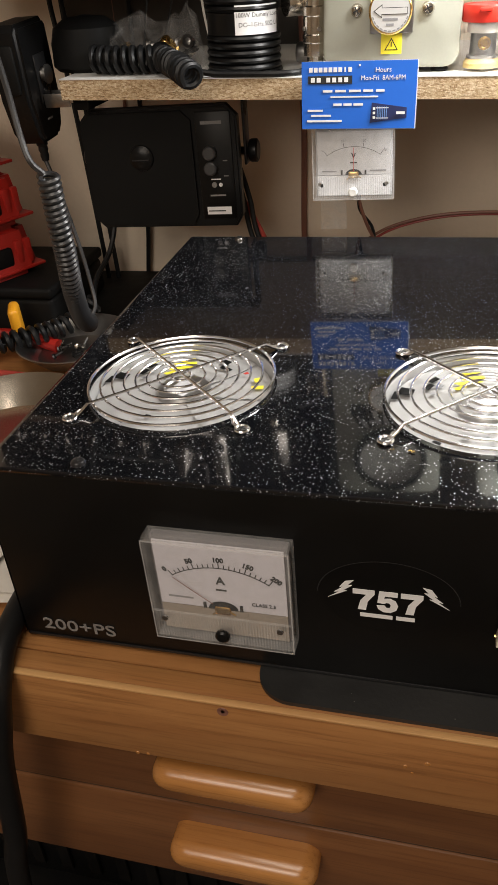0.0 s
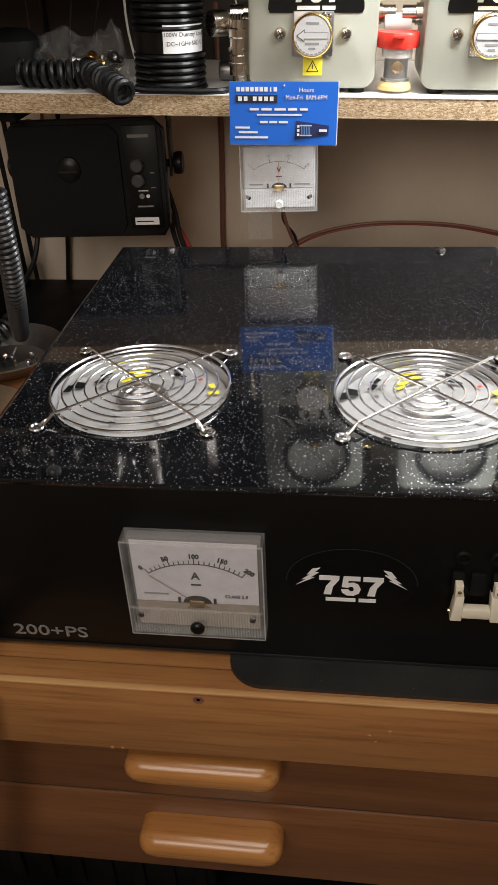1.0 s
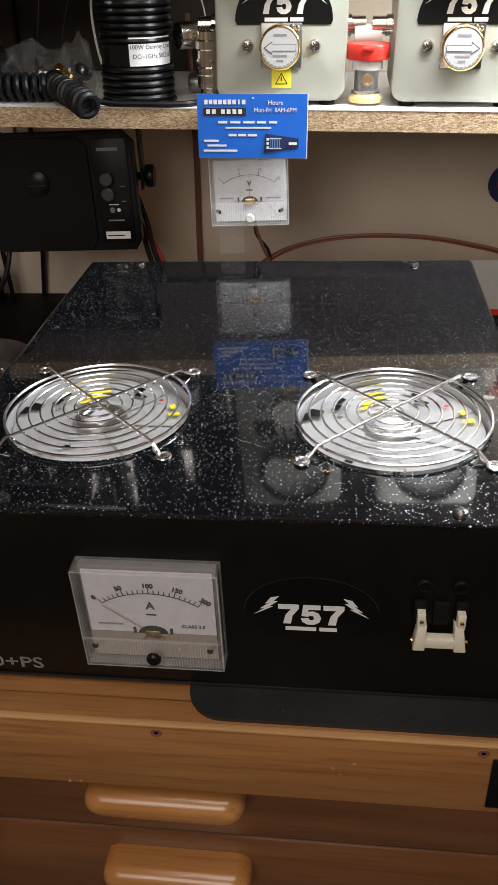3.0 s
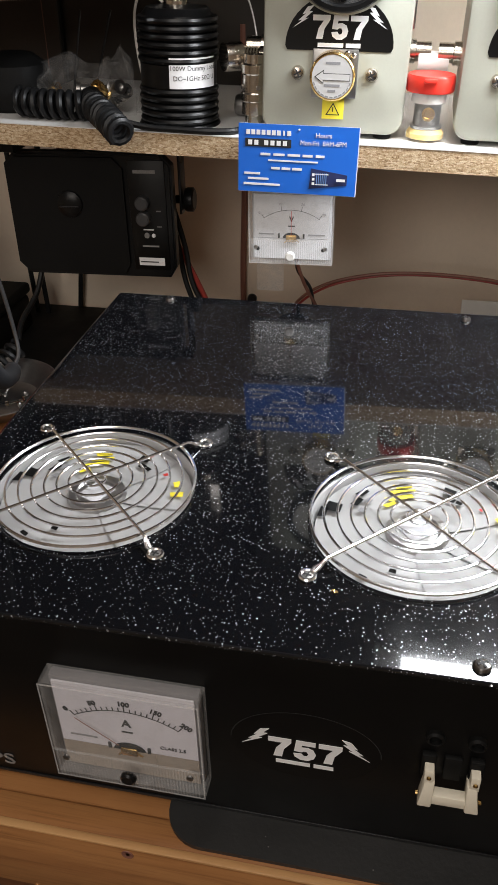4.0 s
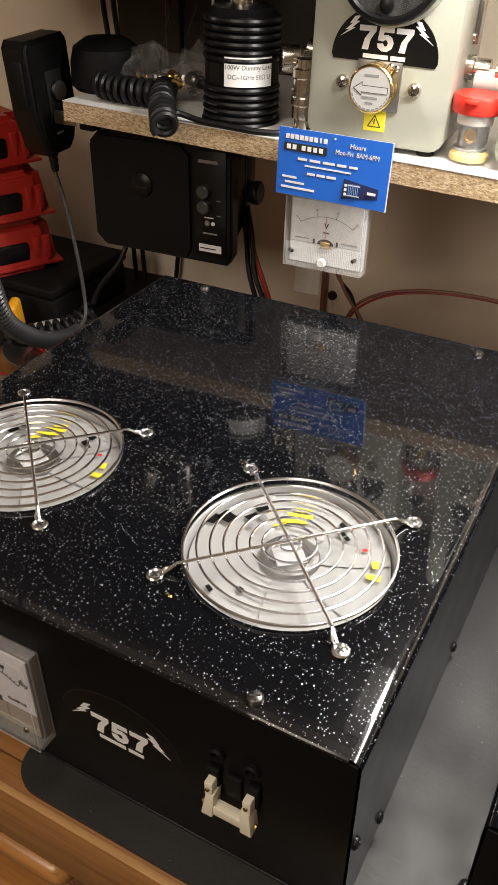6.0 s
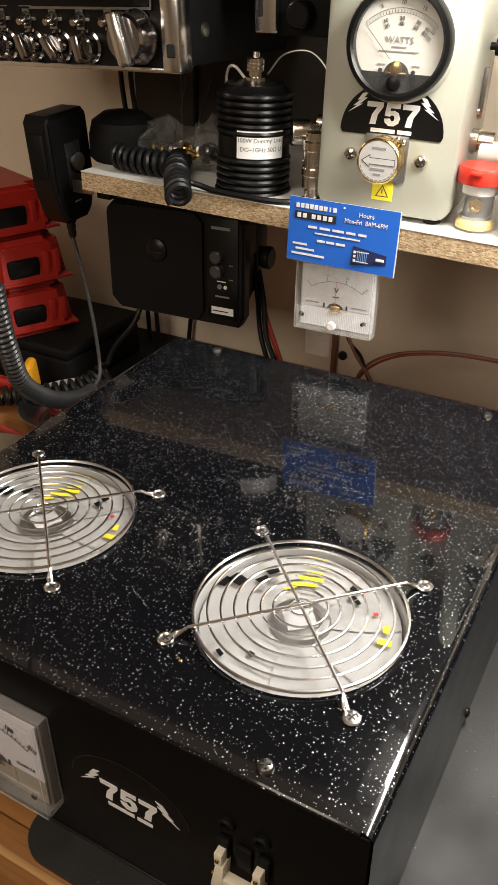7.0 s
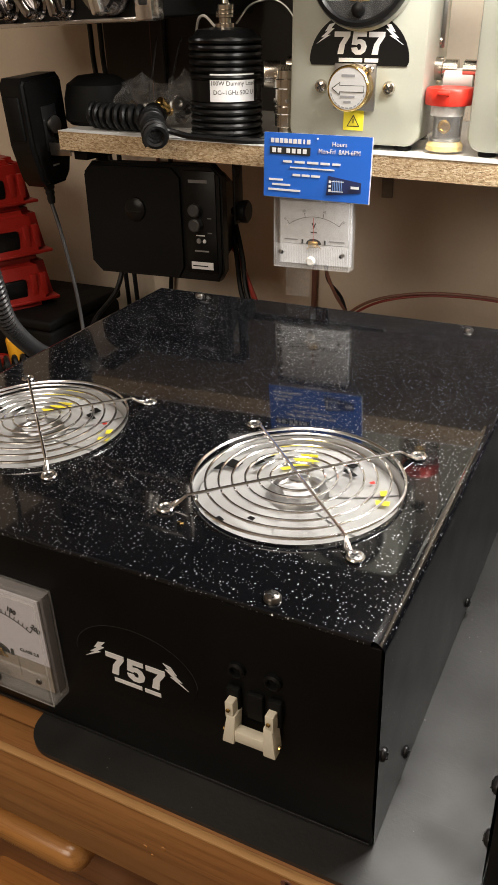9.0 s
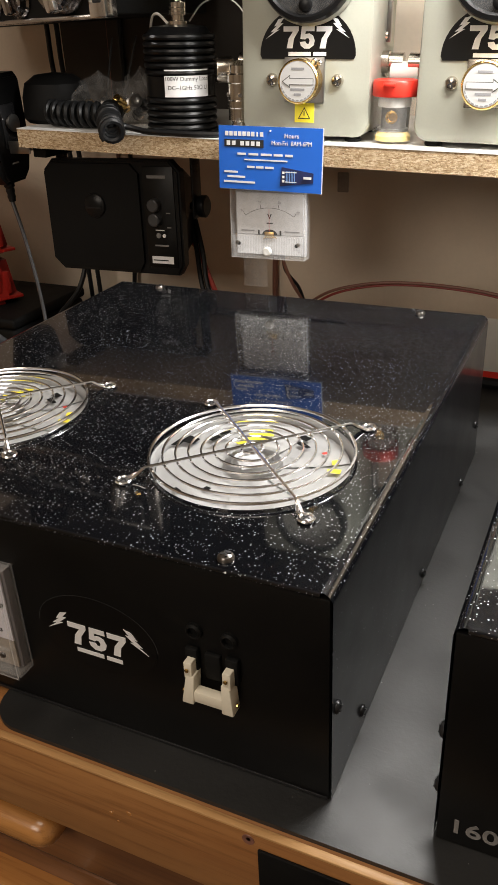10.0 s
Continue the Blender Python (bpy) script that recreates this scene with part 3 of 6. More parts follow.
def emblem(parent, m, disc, scale=1.0, lift=-0.0025):
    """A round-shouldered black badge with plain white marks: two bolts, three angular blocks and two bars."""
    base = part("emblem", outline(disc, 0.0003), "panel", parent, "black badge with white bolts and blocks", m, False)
    s = scale
    bolt = ((-0.0178, 0.0124), (-0.0224, 0.0113), (-0.0256, 0.0067), (-0.0234, 0.0073), (-0.0285, 0.0029), (-0.0256, 0.0035), (-0.0318, -0.0013), (-0.0214, 0.0047), (-0.0238, 0.0044), (-0.0187, 0.0087), (-0.0211, 0.0087))
    for q in (1, -1):
        pts = [(q * x * s, (z + 0.0005) * s + lift) for x, z in bolt][::q]
        part("bolt", outline(pts, 0.0003), "white_ink", base, "white bolt", at(0, -0.0004, 0), False)
    hook = ((-0.0058, 0.0072), (0.0058, 0.0072), (0.0058, 0.0044), (0.0022, -0.001), (0.0012, -0.0072), (-0.0032, -0.0072), (-0.0018, -0.0008), (0.0014, 0.0038), (-0.0058, 0.0038))
    bend = ((-0.0044, 0.0072), (0.0052, 0.0072), (0.0052, 0.004), (-0.0014, 0.004), (-0.0018, 0.0022), (0.0014, 0.0026), (0.0042, 0.0012), (0.0056, -0.0022), (0.0046, -0.0054), (0.0016, -0.0074), (-0.0022, -0.0074), (-0.005, -0.0054), (-0.0057, -0.003), (-0.0017, -0.0026), (-0.0004, -0.0043), (0.0011, -0.0041), (0.0017, -0.0022), (0.0009, -0.0006), (-0.0006, -0.0005), (-0.0018, -0.0014), (-0.0054, -0.001))
    for k in (-1, 0, 1):
        part("mark", outline([((x + k * 0.0126) * s, z * s + lift) for x, z in (bend if k == 0 else hook)], 0.0003), "white_ink", base, "white block", at(0, -0.0004, 0), False)
    for x0, x1 in ((-0.0145, 0.0028), (0.0046, 0.0145)):
        part("bar", outline([(x * s, z * s + lift) for x, z in ((x0, -0.0096), (x1, -0.0096), (x1, -0.0122), (x0, -0.0122))], 0.0003), "white_ink", base, "white bar", at(0, -0.0004, 0), False)
    return base


def arc_strip(r, a0, a1, wide, n=30):
    up = [((r + wide) * math.sin(radians(a0 + (a1 - a0) * k / n)), (r + wide) * math.cos(radians(a0 + (a1 - a0) * k / n))) for k in range(n + 1)]
    dn = [(r * math.sin(radians(a0 + (a1 - a0) * k / n)), r * math.cos(radians(a0 + (a1 - a0) * k / n))) for k in range(n + 1)]
    bm = bmesh.new()
    for k in range(n):
        bm.faces.new([bm.verts.new((x, 0, z)) for x, z in (up[k], up[k + 1], dn[k + 1], dn[k])])
    return bm


def panel_meter(parent, m, w, h, numbers, unit, needle_at, needle_mat, base_mat, body):
    """A square moving-coil meter: dark base, dial card, scale, needle, clear cover with a ribbed foot."""
    me = part("meter", block(-w / 2 + 0.002, w / 2 - 0.002, -0.006, 0, -h / 2 + 0.002, h / 2 - 0.002, 0.001), "meter_body" if base_mat == "black" else base_mat, parent, body, m)
    big = base_mat == "black"
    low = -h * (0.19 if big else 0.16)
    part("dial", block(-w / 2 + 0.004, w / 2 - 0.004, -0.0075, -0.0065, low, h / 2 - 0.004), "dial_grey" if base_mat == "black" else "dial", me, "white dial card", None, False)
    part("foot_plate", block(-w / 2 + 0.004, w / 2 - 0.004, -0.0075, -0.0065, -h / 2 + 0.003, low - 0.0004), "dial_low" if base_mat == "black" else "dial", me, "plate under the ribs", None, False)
    zc, R = -h * 0.455, h * 0.68
    sc = arc_strip(R, -34, 34, 0.0006 if big else 0.00035)
    steps = 20 if big else 3
    for k in range(steps + 1):
        a = -34 + 68 * k / steps
        ln = 0.004 if k % 5 == 0 or not big else 0.003
        s, c = math.sin(radians(a)), math.cos(radians(a))
        px, pz = R * s, R * c
        t = 0.0003 if big else 0.0002
        sc.faces.new([sc.verts.new((px + q * c * t + l * s, 0, pz - q * s * t + l * c)) for q, l in ((-1, 0), (1, 0), (1, ln), (-1, ln))])
    part("scale", sc, "ink", me, "printed scale", at(0, -0.0078, zc), False)
    for n, a in numbers:
        s, c = math.sin(radians(a)), math.cos(radians(a))
        lettering("number", n, h * (0.06 if base_mat == "black" else 0.05), "ink" if base_mat == "black" else "grey_ink", me, bold=0.00018 if base_mat == "black" else 0.0, m=at((R + 0.0058) * s, -0.0078, zc + (R + 0.0058) * c, 90, 0, 0) @ pose(0, 0, 0, 0, 0, -a))
    lettering("unit", unit, h * 0.1, "ink", me, at(0, -0.0078, h * 0.1) @ UP, bold=0.0002)
    for x, wd in ((-w * 0.3, w * 0.18),) if base_mat == "black" else ((-w * 0.3, w * 0.18), (w * 0.3, w * 0.2)):
        part("small_print", block(x - wd / 2, x + wd / 2, -0.0078, -0.0076, -h * 0.115, -h * 0.098), "grey_ink", me, "", None, False)
    if base_mat == "black":
        lettering("class_mark", "CLASS 2.5", h * 0.045, "ink", me, at(w * 0.29, -0.0078, -h * 0.105) @ UP)
    part("mark", block(-0.003, 0.003, -0.0078, -0.0076, h * 0.0, h * 0.016), "ink", me, "", None, False)
    # coil window and needle
    bridge = [(R * 0.175 * math.cos(math.pi * k / 16), R * 0.115 * math.sin(math.pi * k / 16)) for k in range(17)]
    part("coil_window", outline(bridge, 0.0004), "ink", me, "black arched coil window", at(0, -0.0077, low), False)
    part("hair_spring", tube(spline([(-0.006, -0.0085, low - 0.004), (0.0, -0.009, low + 0.001), (0.007, -0.0085, low - 0.003)], 6), 0.0005, 5), "brass", me, "brass hair spring")
    if big:
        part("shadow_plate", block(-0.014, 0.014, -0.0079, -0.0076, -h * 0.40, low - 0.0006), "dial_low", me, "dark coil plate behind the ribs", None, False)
    part("coil", block(-0.0045, 0.0045, -0.0095, -0.0083, low - 0.003, low + 0.0028, 0.0008), "brass", me, "brass coil bridge")
    for x in (-0.0106, 0.0106):
        part("post", block(x - 0.0008, x + 0.0008, -0.0083, -0.0077, low, low + 0.004), "ink", me, "", None, False)
    a = radians(needle_at)
    tip, hub = Vector((R * 0.99 * math.sin(a), -0.009, zc + R * 0.99 * math.cos(a))), Vector((0, -0.009, -h * 0.19))
    nd = [hub.lerp(tip, 0.2), tip]
    part("needle", tube(nd, 0.00022, 5), needle_mat, me, "thin needle")
    # clear cover: a front sheet and four walls
    cv = part("cover", block(-w / 2, w / 2, -0.0135, -0.0118, -h / 2, h / 2, 0.0007), "cover", me, "clear plastic cover")
    cv.visible_shadow = False
    for x0, x1, z0, z1 in ((-w / 2, -w / 2 + 0.0014, -h / 2, h / 2), (w / 2 - 0.0014, w / 2, -h / 2, h / 2), (-w / 2 + 0.0015, w / 2 - 0.0015, h / 2 - 0.0014, h / 2), (-w / 2 + 0.0015, w / 2 - 0.0015, -h / 2, -h / 2 + 0.0014)):
        wl = part("cover_wall", block(x0, x1, -0.0117, -0.0008, z0, z1), "white_edge", me, "clear cover edge", None, False)
        wl.visible_shadow = False
    # thin pale strips draw the bevel's highlight round the cover front
    for x0, x1, z0, z1 in ((-w / 2, -w / 2 + 0.0007, -h / 2, h / 2), (w / 2 - 0.0007, w / 2, -h / 2, h / 2), (-w / 2 + 0.0008, w / 2 - 0.0008, h / 2 - 0.0009, h / 2), (-w / 2 + 0.0008, w / 2 - 0.0008, -h / 2, -h / 2 + 0.0007)):
        part("rim_highlight", block(x0, x1, -0.0139, -0.0136, z0, z1), "edge_highlight", me, "pale strip painting the highlight on the clear cover's rim", None, False).visible_shadow = False
    ribs = bmesh.new()
    n = int(w / 0.0017)
    for k in range(n):
        x = -w / 2 + 0.003 + (w - 0.006) * k / (n - 1)
        block(x - 0.00042, x + 0.00042, -0.0145, -0.0136, -h / 2 + 0.002, low - 0.001, bm=ribs)
    rb = part("ribs", ribs, "rib_film", me, "ribbed clear foot of the cover", None, False)
    rb.visible_shadow = False
    part("foot_edge", block(-w / 2 + 0.001, w / 2 - 0.001, -0.0143, -0.0136, low - 0.0008, low + 0.0003), "white_edge", me, "", None, False).visible_shadow = False
    part("adjuster", lathe([(0.0042, 0), (0.0042, 0.002), (0.003, 0.003), (0, 0.0028)], 18), "black" if base_mat == "black" else "white", me, "round zero adjuster", at(0, -0.0137, -h * 0.385, 90))
    for x in (-w * 0.41, w * 0.41):
        part("corner_screw", lathe([(0.0019, 0), (0.0017, 0.001), (0, 0.0013)], 12), "steel", me, "small corner screw", at(x, -0.0137, -h * 0.27, 90))
    return me, low


M["white_edge"] = film("frosted_edge", 0.1, 0.12, 0.2, 0.8)
# pale film for the highlight drawn on the meter rims
M["edge_highlight"] = film("plastic_edge_highlight", 0.2, 0.1, 0.1, 0.85)
M["meter_body"] = plain("grey_meter_body", (0.12, 0.11, 0.115), 0.4, 0, 0.2, 300, 0.1)
M["rib_film"] = film("rib_plastic", 0.12, 0.08, 0.2, 0.7)
M["rim_grey"] = plain("dim_rim_print", (0.05, 0.05, 0.05), 0.5, 0, 0.3, 300, 0.0)


def fan_unit(parent, cx, cy, turn):
    f = part("fan", lathe([(FAN_R + 0.0015, -0.0045), (FAN_R - 0.0005, -0.006), (FAN_R - 0.002, -0.012), (FAN_R - 0.002, -0.03)], 48), "fan", parent, "pale plastic cooling fan under the guard", at(cx, cy, BT + 0.0035, 0, 0, turn))
    part("back", lathe([(FAN_R, -0.031), (0, -0.031)], 32), "fan_back", f, "dim pale space under the blades")
    first = None
    for k in range(7):
        bm = bmesh.new()
        rows = []
        for i in range(6):
            r = 0.0175 + (FAN_R - 0.0028 - 0.0175) * i / 5
            sweep = radians(10) * i / 5
            row = []
            for j in range(7):
                u = j / 6
                a = sweep + radians(52.4) * u
                row.append(bm.verts.new((r * math.cos(a), r * math.sin(a), -0.0105 - 0.0009 * u + 0.0004 * math.sin(math.pi * u))))
            rows.append(row)
        for p, q in zip(rows, rows[1:]):
            for j in range(6):
                bm.faces.new((p[j], p[j + 1], q[j + 1], q[j]))
        if first is None:
            first = part("blade", bm, "fan", f, "pale swept fan blade")
        else:
            bm.free()
            again(first, f, pose(0, 0, 0, 0, 0, k * 360 / 7), "pale swept fan blade")
    part("hub", lathe([(0.0205, -0.026), (0.0175, -0.0095), (0.0165, -0.0078), (0.0125, -0.0074), (0.0115, -0.0085), (0, -0.0085)], 32), "steel", f, "silver-grey fan hub")
    part("hub_label", block(-0.0085, 0.0085, -0.0075, 0.0075, -0.0083, -0.0079, 0.0001), "dial", f, "white square label on the hub", at(0, 0, 0, 0, 0, 28), False)
    for a, r, w, mat_name, h in ((104 - turn, 0.0405, 0.011, "yellow", 0.0036), (106 - turn, 0.0352, 0.016, "yellow", 0.0036), (112 - turn, 0.030, 0.017, "yellow", 0.0036), (128 - turn, 0.0262, 0.008, "yellow", 0.003), (8 - turn, 0.0475, 0.0045, "yellow", 0.008), (20 - turn, 0.0475, 0.006, "yellow", 0.004), (138 - turn, 0.0435, 0.006, "ink", 0.003), (66 - turn, 0.0425, 0.0055, "ink", 0.004), (52 - turn, 0.0365, 0.003, "ink", 0.0022), (238 - turn, 0.05, 0.004, "ink", 0.002), (172 - turn, 0.0535, 0.007, "ink", 0.0035), (150 - turn, 0.04, 0.006, "ink", 0.003), (165 - turn, 0.049, 0.0065, "ink", 0.007), (142 - turn, 0.036, 0.005, "grey_ink", 0.004), (158 - turn, 0.034, 0.004, "grey_ink", 0.003), (60 - turn, 0.036, 0.004, "ink", 0.003), (252 - turn, 0.037, 0.003, "ink", 0.0022), (35 - turn, 0.043, 0.0025, "red_ink", 0.003)):
        if mat_name == "ink":
            w, h, mat_name = w * 1.35, h * 1.35, "black_matte"
        part("sticker", outline([(-w / 2, -h / 2), (w / 2, -h / 2), (w / 2 * 0.7, h / 2), (-w / 2, h / 2 * 0.8)], 0.0002), mat_name, f, "small printed sticker on the fan", pose(0, 0, 0, 0, 0, a) @ pose(r, 0, -0.0088) @ pose(0, 0, 0, -90, 0, 90), False)
    return f


M["fan_back"] = plain("dim_fan_housing", (0.55, 0.55, 0.55), 0.5, 0, 0.3, 90, 0.1)


def fan_guard(parent, cx, cy):
    """Chrome wire rings that stand a little over the cover, two cross wires, four screwed-down eyes."""
    g = None
    for r in (0.0592, 0.0515, 0.0441, 0.0367, 0.0293, 0.0221, 0.0152, 0.0062):
        pts = [Vector((r * math.cos(2 * math.pi * i / 72), r * math.sin(2 * math.pi * i / 72), 0.0036 if r > 0.055 else 0.0042)) for i in range(72)]
        bm = tube(pts, 0.00095 if r > 0.055 else 0.00075, 6, ring=True)
        if g is None:
            g = part("fan_guard", bm, "chrome", parent, "chrome wire finger guard", at(cx, cy, BT))
        else:
            part("ring", bm, "chrome", g, "chrome wire ring")
    R = 0.0533 * math.sqrt(2)
    for turn, up in ((45, 0.0006), (135, 0.0)):
        run = []
        for k in (-1, -0.93, -0.89, -0.845, -0.8, -0.4, 0, 0.4, 0.8, 0.845, 0.89, 0.93, 1):
            e = abs(k)
            z = 0.0057 + up if e <= 0.8 else {0.845: 0.0054 + up, 0.89: 0.0036, 0.93: 0.0018, 1: 0.0013}[e]
            run.append(Vector((k * R * (1 if e < 1 else 0.948), 0, z)))
        bar = part("bar", tube(spline(run, 5), 0.00105, 8), "chrome", g, "chrome cross wire", pose(0, 0, 0, 0, 0, turn))
        for s in (-1, 1):
            loop = [Vector((s * R + 0.0037 * math.cos(2 * math.pi * i / 22), 0.0037 * math.sin(2 * math.pi * i / 22), 0.0013)) for i in range(22)]
            part("eye", tube(loop, 0.0011, 7, ring=True), "chrome", bar, "bent wire eye")
            # the tail of the eye, twisted back along the wire
            tail = [Vector((s * (R - 0.0036), 0.0012, 0.0017)), Vector((s * (R - 0.006), 0.0021, 0.0024)), Vector((s * (R - 0.0085), 0.0012, 0.0034)), Vector((s * (R - 0.0105), 0.0004, 0.0048))]
            part("tail", tube(spline(tail, 4), 0.0008, 6), "chrome", bar, "twisted wire end")
            sc = part("screw", lathe([(0.0033, 0), (0.0033, 0.0008), (0.0026, 0.0016), (0.0011, 0.0019), (0, 0.0019)], 16), "steel", bar, "cross-head screw", at(s * R, 0, 0.0001))
            slot = block(-0.0021, 0.0021, -0.0004, 0.0004, 0.0014, 0.00205)
            block(-0.0004, 0.0004, -0.0021, 0.0021, 0.0014, 0.0021, bm=slot)
            part("slot", slot, "ink", sc, "", pose(0, 0, 0, 0, 0, 30), False)
    return g


def power_supply():
    ps = thing("power_supply", "black speckled metal bench power supply with two guarded fans", "power supply", at(0, 0, 0))
    folded_cover(ps, BX0, BX1, BY0, BY1, FANS)
    part("base", block(BX0 + 0.0015, BX1 - 0.0015, BY0 + 0.003, BY1 - 0.002, MAT + 0.0002, MAT + 0.0022), "panel", ps, "black base plate")
    part("back_panel", block(BX0 + 0.002, BX1 - 0.002, BY1 - 0.003, BY1 - 0.001, MAT + 0.002, BT - 0.004), "panel", ps, "black back panel")
    part("inner_plate", block(BX0 + 0.004, BX1 - 0.004, BY0 + 0.005, BY1 - 0.005, BT - 0.045, BT - 0.043), "panel", ps, "dark inner plate")
    part("front_panel", block(BX0 + 0.0012, BX1 - 0.0012, BY0 - 0.0005, BY0 + 0.0025, MAT + 0.0005, BT - 0.0032, 0.0006), "panel", ps, "satin black front panel")
    for i, (cx, cy) in enumerate(FANS):
        fan_unit(ps, cx, cy, 12 + 25 * i)
        fan_guard(ps, cx, cy)
    for x, y in ((-0.215, -0.0955), (0.03, -0.0965), (0.031, 0.272), (-0.221, 0.275)):
        screw_mesh("screw", 0.0042, "darksteel" if y < 0 and x < 0 else "dark_screw", ps, at(x, y, BT, 0, 0, 20 + 300 * x))
    for y, z in ((-0.097, 0.988), (-0.054, 0.944), (0.086, 0.939), (0.215, 0.94), (0.268, 0.968)):
        screw_mesh("side_screw", 0.0042, "darksteel", ps, at(BX1, y, z, 0, 90, 0) @ Matrix.Diagonal((0.85, 0.85, 0.7, 1)), "black cross-head screw")
    part("front_lip", block(BX0 + 0.002, BX1 - 0.002, BY0 - 0.0012, BY0 - 0.0002, MAT + 0.0004, MAT + 0.0024, 0.0003), "darksteel", ps, "folded lower edge of the front")
    yf = BY0 - 0.0005
    panel_meter(ps, at(-0.1355, yf, 0.994), 0.081, 0.0715, (("0", -35.5), ("50", -18), ("100", 0), ("150", 17.5), ("200", 35.5)), "A", -34, "brownwire", "black", "square ampere meter with a clear cover")
    em = emblem(ps, at(-0.046, yf, 0.9955), [(0.037 * math.cos(2 * math.pi * k / 40), 0.0245 * math.sin(2 * math.pi * k / 40)) for k in range(40)])
    part("rim", arc_rim(0.0372, 0.0248), "rim_grey", em, "thin grey outline of the badge", at(0, -0.0004, 0), False)
    lettering("lettering", "200+PS", 0.0125, "grey_print", ps, at(-0.235, yf - 0.0003, 0.9415) @ UP, "worn grey lettering", wide=1.3, bold=0.0001)
    # ivory plug bridge under two black sockets
    for x in (0.0145, 0.0335):
        part("socket", lathe([(0.0045, 0), (0.0045, 0.002), (0.0034, 0.003), (0.0028, 0.0028), (0.0028, 0.0005), (0, 0.0005)], 20), "black_matte", ps, "black round socket", at(x, yf, 1.019, 90))
    br = part("fuse_bridge", block(0.0122, 0.0358, yf - 0.0096, yf - 0.0037, 0.9805, 0.9875, 0.001), "ivory", ps, "ivory plastic plug bridge")
    for x0, x1, q in ((0.0096, 0.0163, 1), (0.0317, 0.0384, -1)):
        arm = block(x0, x1, yf - 0.0108, yf - 0.0025, 0.9795, 0.9965, 0.0008)
        for v in arm.verts:
            # the arms narrow and lean back towards their tips
            k = (v.co.z - 0.9795) / 0.017
            v.co.x += (0.0024 if (v.co.x < (x0 + x1) / 2) == (q > 0) else 0.0004) * q * k
            v.co.y += 0.0018 * k
        part("arm", arm, "ivory", br, "ivory tapered arm")
        part("end_screw", lathe([(0.0013, 0), (0.0012, 0.0009), (0, 0.0012)], 10), "brass", br, "small brass end screw", at(x0 if q > 0 else x1, yf - 0.0065, 0.984, 0, -90 * q))
        xm = (x0 + x1) / 2
        part("tip", block(xm - 0.0022 + q * 0.0005, xm + 0.0022 + q * 0.0005, yf - 0.0088, yf, 0.9945, 1.0045, 0.0005), "ivory", br, "narrow ivory tip")
        part("stud", lathe([(0.0011, 0), (0.0011, 0.0006), (0.0006, 0.0008), (0, 0.0005)], 12), "brass", br, "brass stud", at(xm + q * 0.0005, yf - 0.0095, 1.0005, 90))
        part("hook", block(xm - 0.0035, xm + 0.0035, yf - 0.004, yf, 0.9935, 1.009, 0.0012), "black_matte", br, "black socket block")
    part("latch", block(0.02, 0.0285, yf - 0.003, yf, 0.992, 1.008, 0.001), "black_matte", ps, "black latch between the sockets")
    return ps


def arc_rim(rx, rz, n=36):
    bm = bmesh.new()
    for k in range(n):
        a, b = math.pi * k / n, math.pi * (k + 1) / n
        bm.faces.new([bm.verts.new((s * rx * math.cos(t), 0, s * rz * math.sin(t))) for s, t in ((1, a), (1, b), (1.008, b), (1.008, a))])
    return bm


power_supply()


def second_supply():
    x0, x1, y0, y1 = 0.1365, 0.36, -0.104, 0.28
    ps = thing("power_supply", "smaller black speckled power supply beside the large one", "power supply", at(0, 0, 0))
    folded_cover(ps, x0, x1, y0, y1, ((0.249, 0.09),))
    part("inner_plate", block(x0 + 0.004, x1 - 0.004, y0 + 0.005, y1 - 0.005, BT - 0.03, BT - 0.028), "panel", ps, "dark inner plate")
    part("base", block(x0 + 0.002, x1 - 0.002, y0 + 0.003, y1 - 0.002, MAT + 0.0002, MAT + 0.0022), "panel", ps)
    part("back_panel", block(x0 + 0.002, x1 - 0.002, y1 - 0.003, y1 - 0.001, MAT + 0.002, BT - 0.004), "panel", ps)
    part("front_panel", block(x0 + 0.0012, x1 - 0.0012, y0 - 0.0005, y0 + 0.0025, MAT + 0.0005, BT - 0.0032, 0.0006), "panel", ps, "satin black front panel")
    lettering("lettering", "160", 0.0125, "grey_print", ps, at(0.1545, y0 - 0.0008, 0.9425) @ UP, "worn grey lettering", wide=1.25, bold=0.0002)
    for y, z in ((-0.096, 0.993), (-0.094, 0.955), (0.1, 0.94)):
        screw_mesh("side_screw", 0.0042, "darksteel", ps, at(x0, y, z, 0, -90, 0), "black cross-head screw")


second_supply()

# ---------- the shelf over the bench ----------
LEAN_Y = 1.95                      # the shelf sinks a little towards its far end
SF = 0.306                         # shelf front


def shelf_top(x):
    return 1.1855 - 0.034 * x


def on_shelf(x, y, rz=0.0):
    return at(x, y, shelf_top(x)) @ pose(0, 0, 0, 0, LEAN_Y, rz)


def shelf():
    s = thing("shelf", "white laminate shelf with a raw chipboard front edge", "shelf", on_shelf(0.0, SF))
    part("board", block(-0.389, 0.75, 0.0008, 0.232, -0.0178, -0.0008), "chip", s, "chipboard core", None, False)
    part("laminate", block(-0.389, 0.75, 0.0004, 0.232, -0.0007, 0.0), "laminate", s, "white laminate top", None, False)
    for x in (-0.38, 0.6):
        part("bracket", block(x - 0.008, x + 0.008, 0.02, 0.232, -0.03, -0.018, 0.001), "black_matte", s, "dark shelf bracket")


shelf()


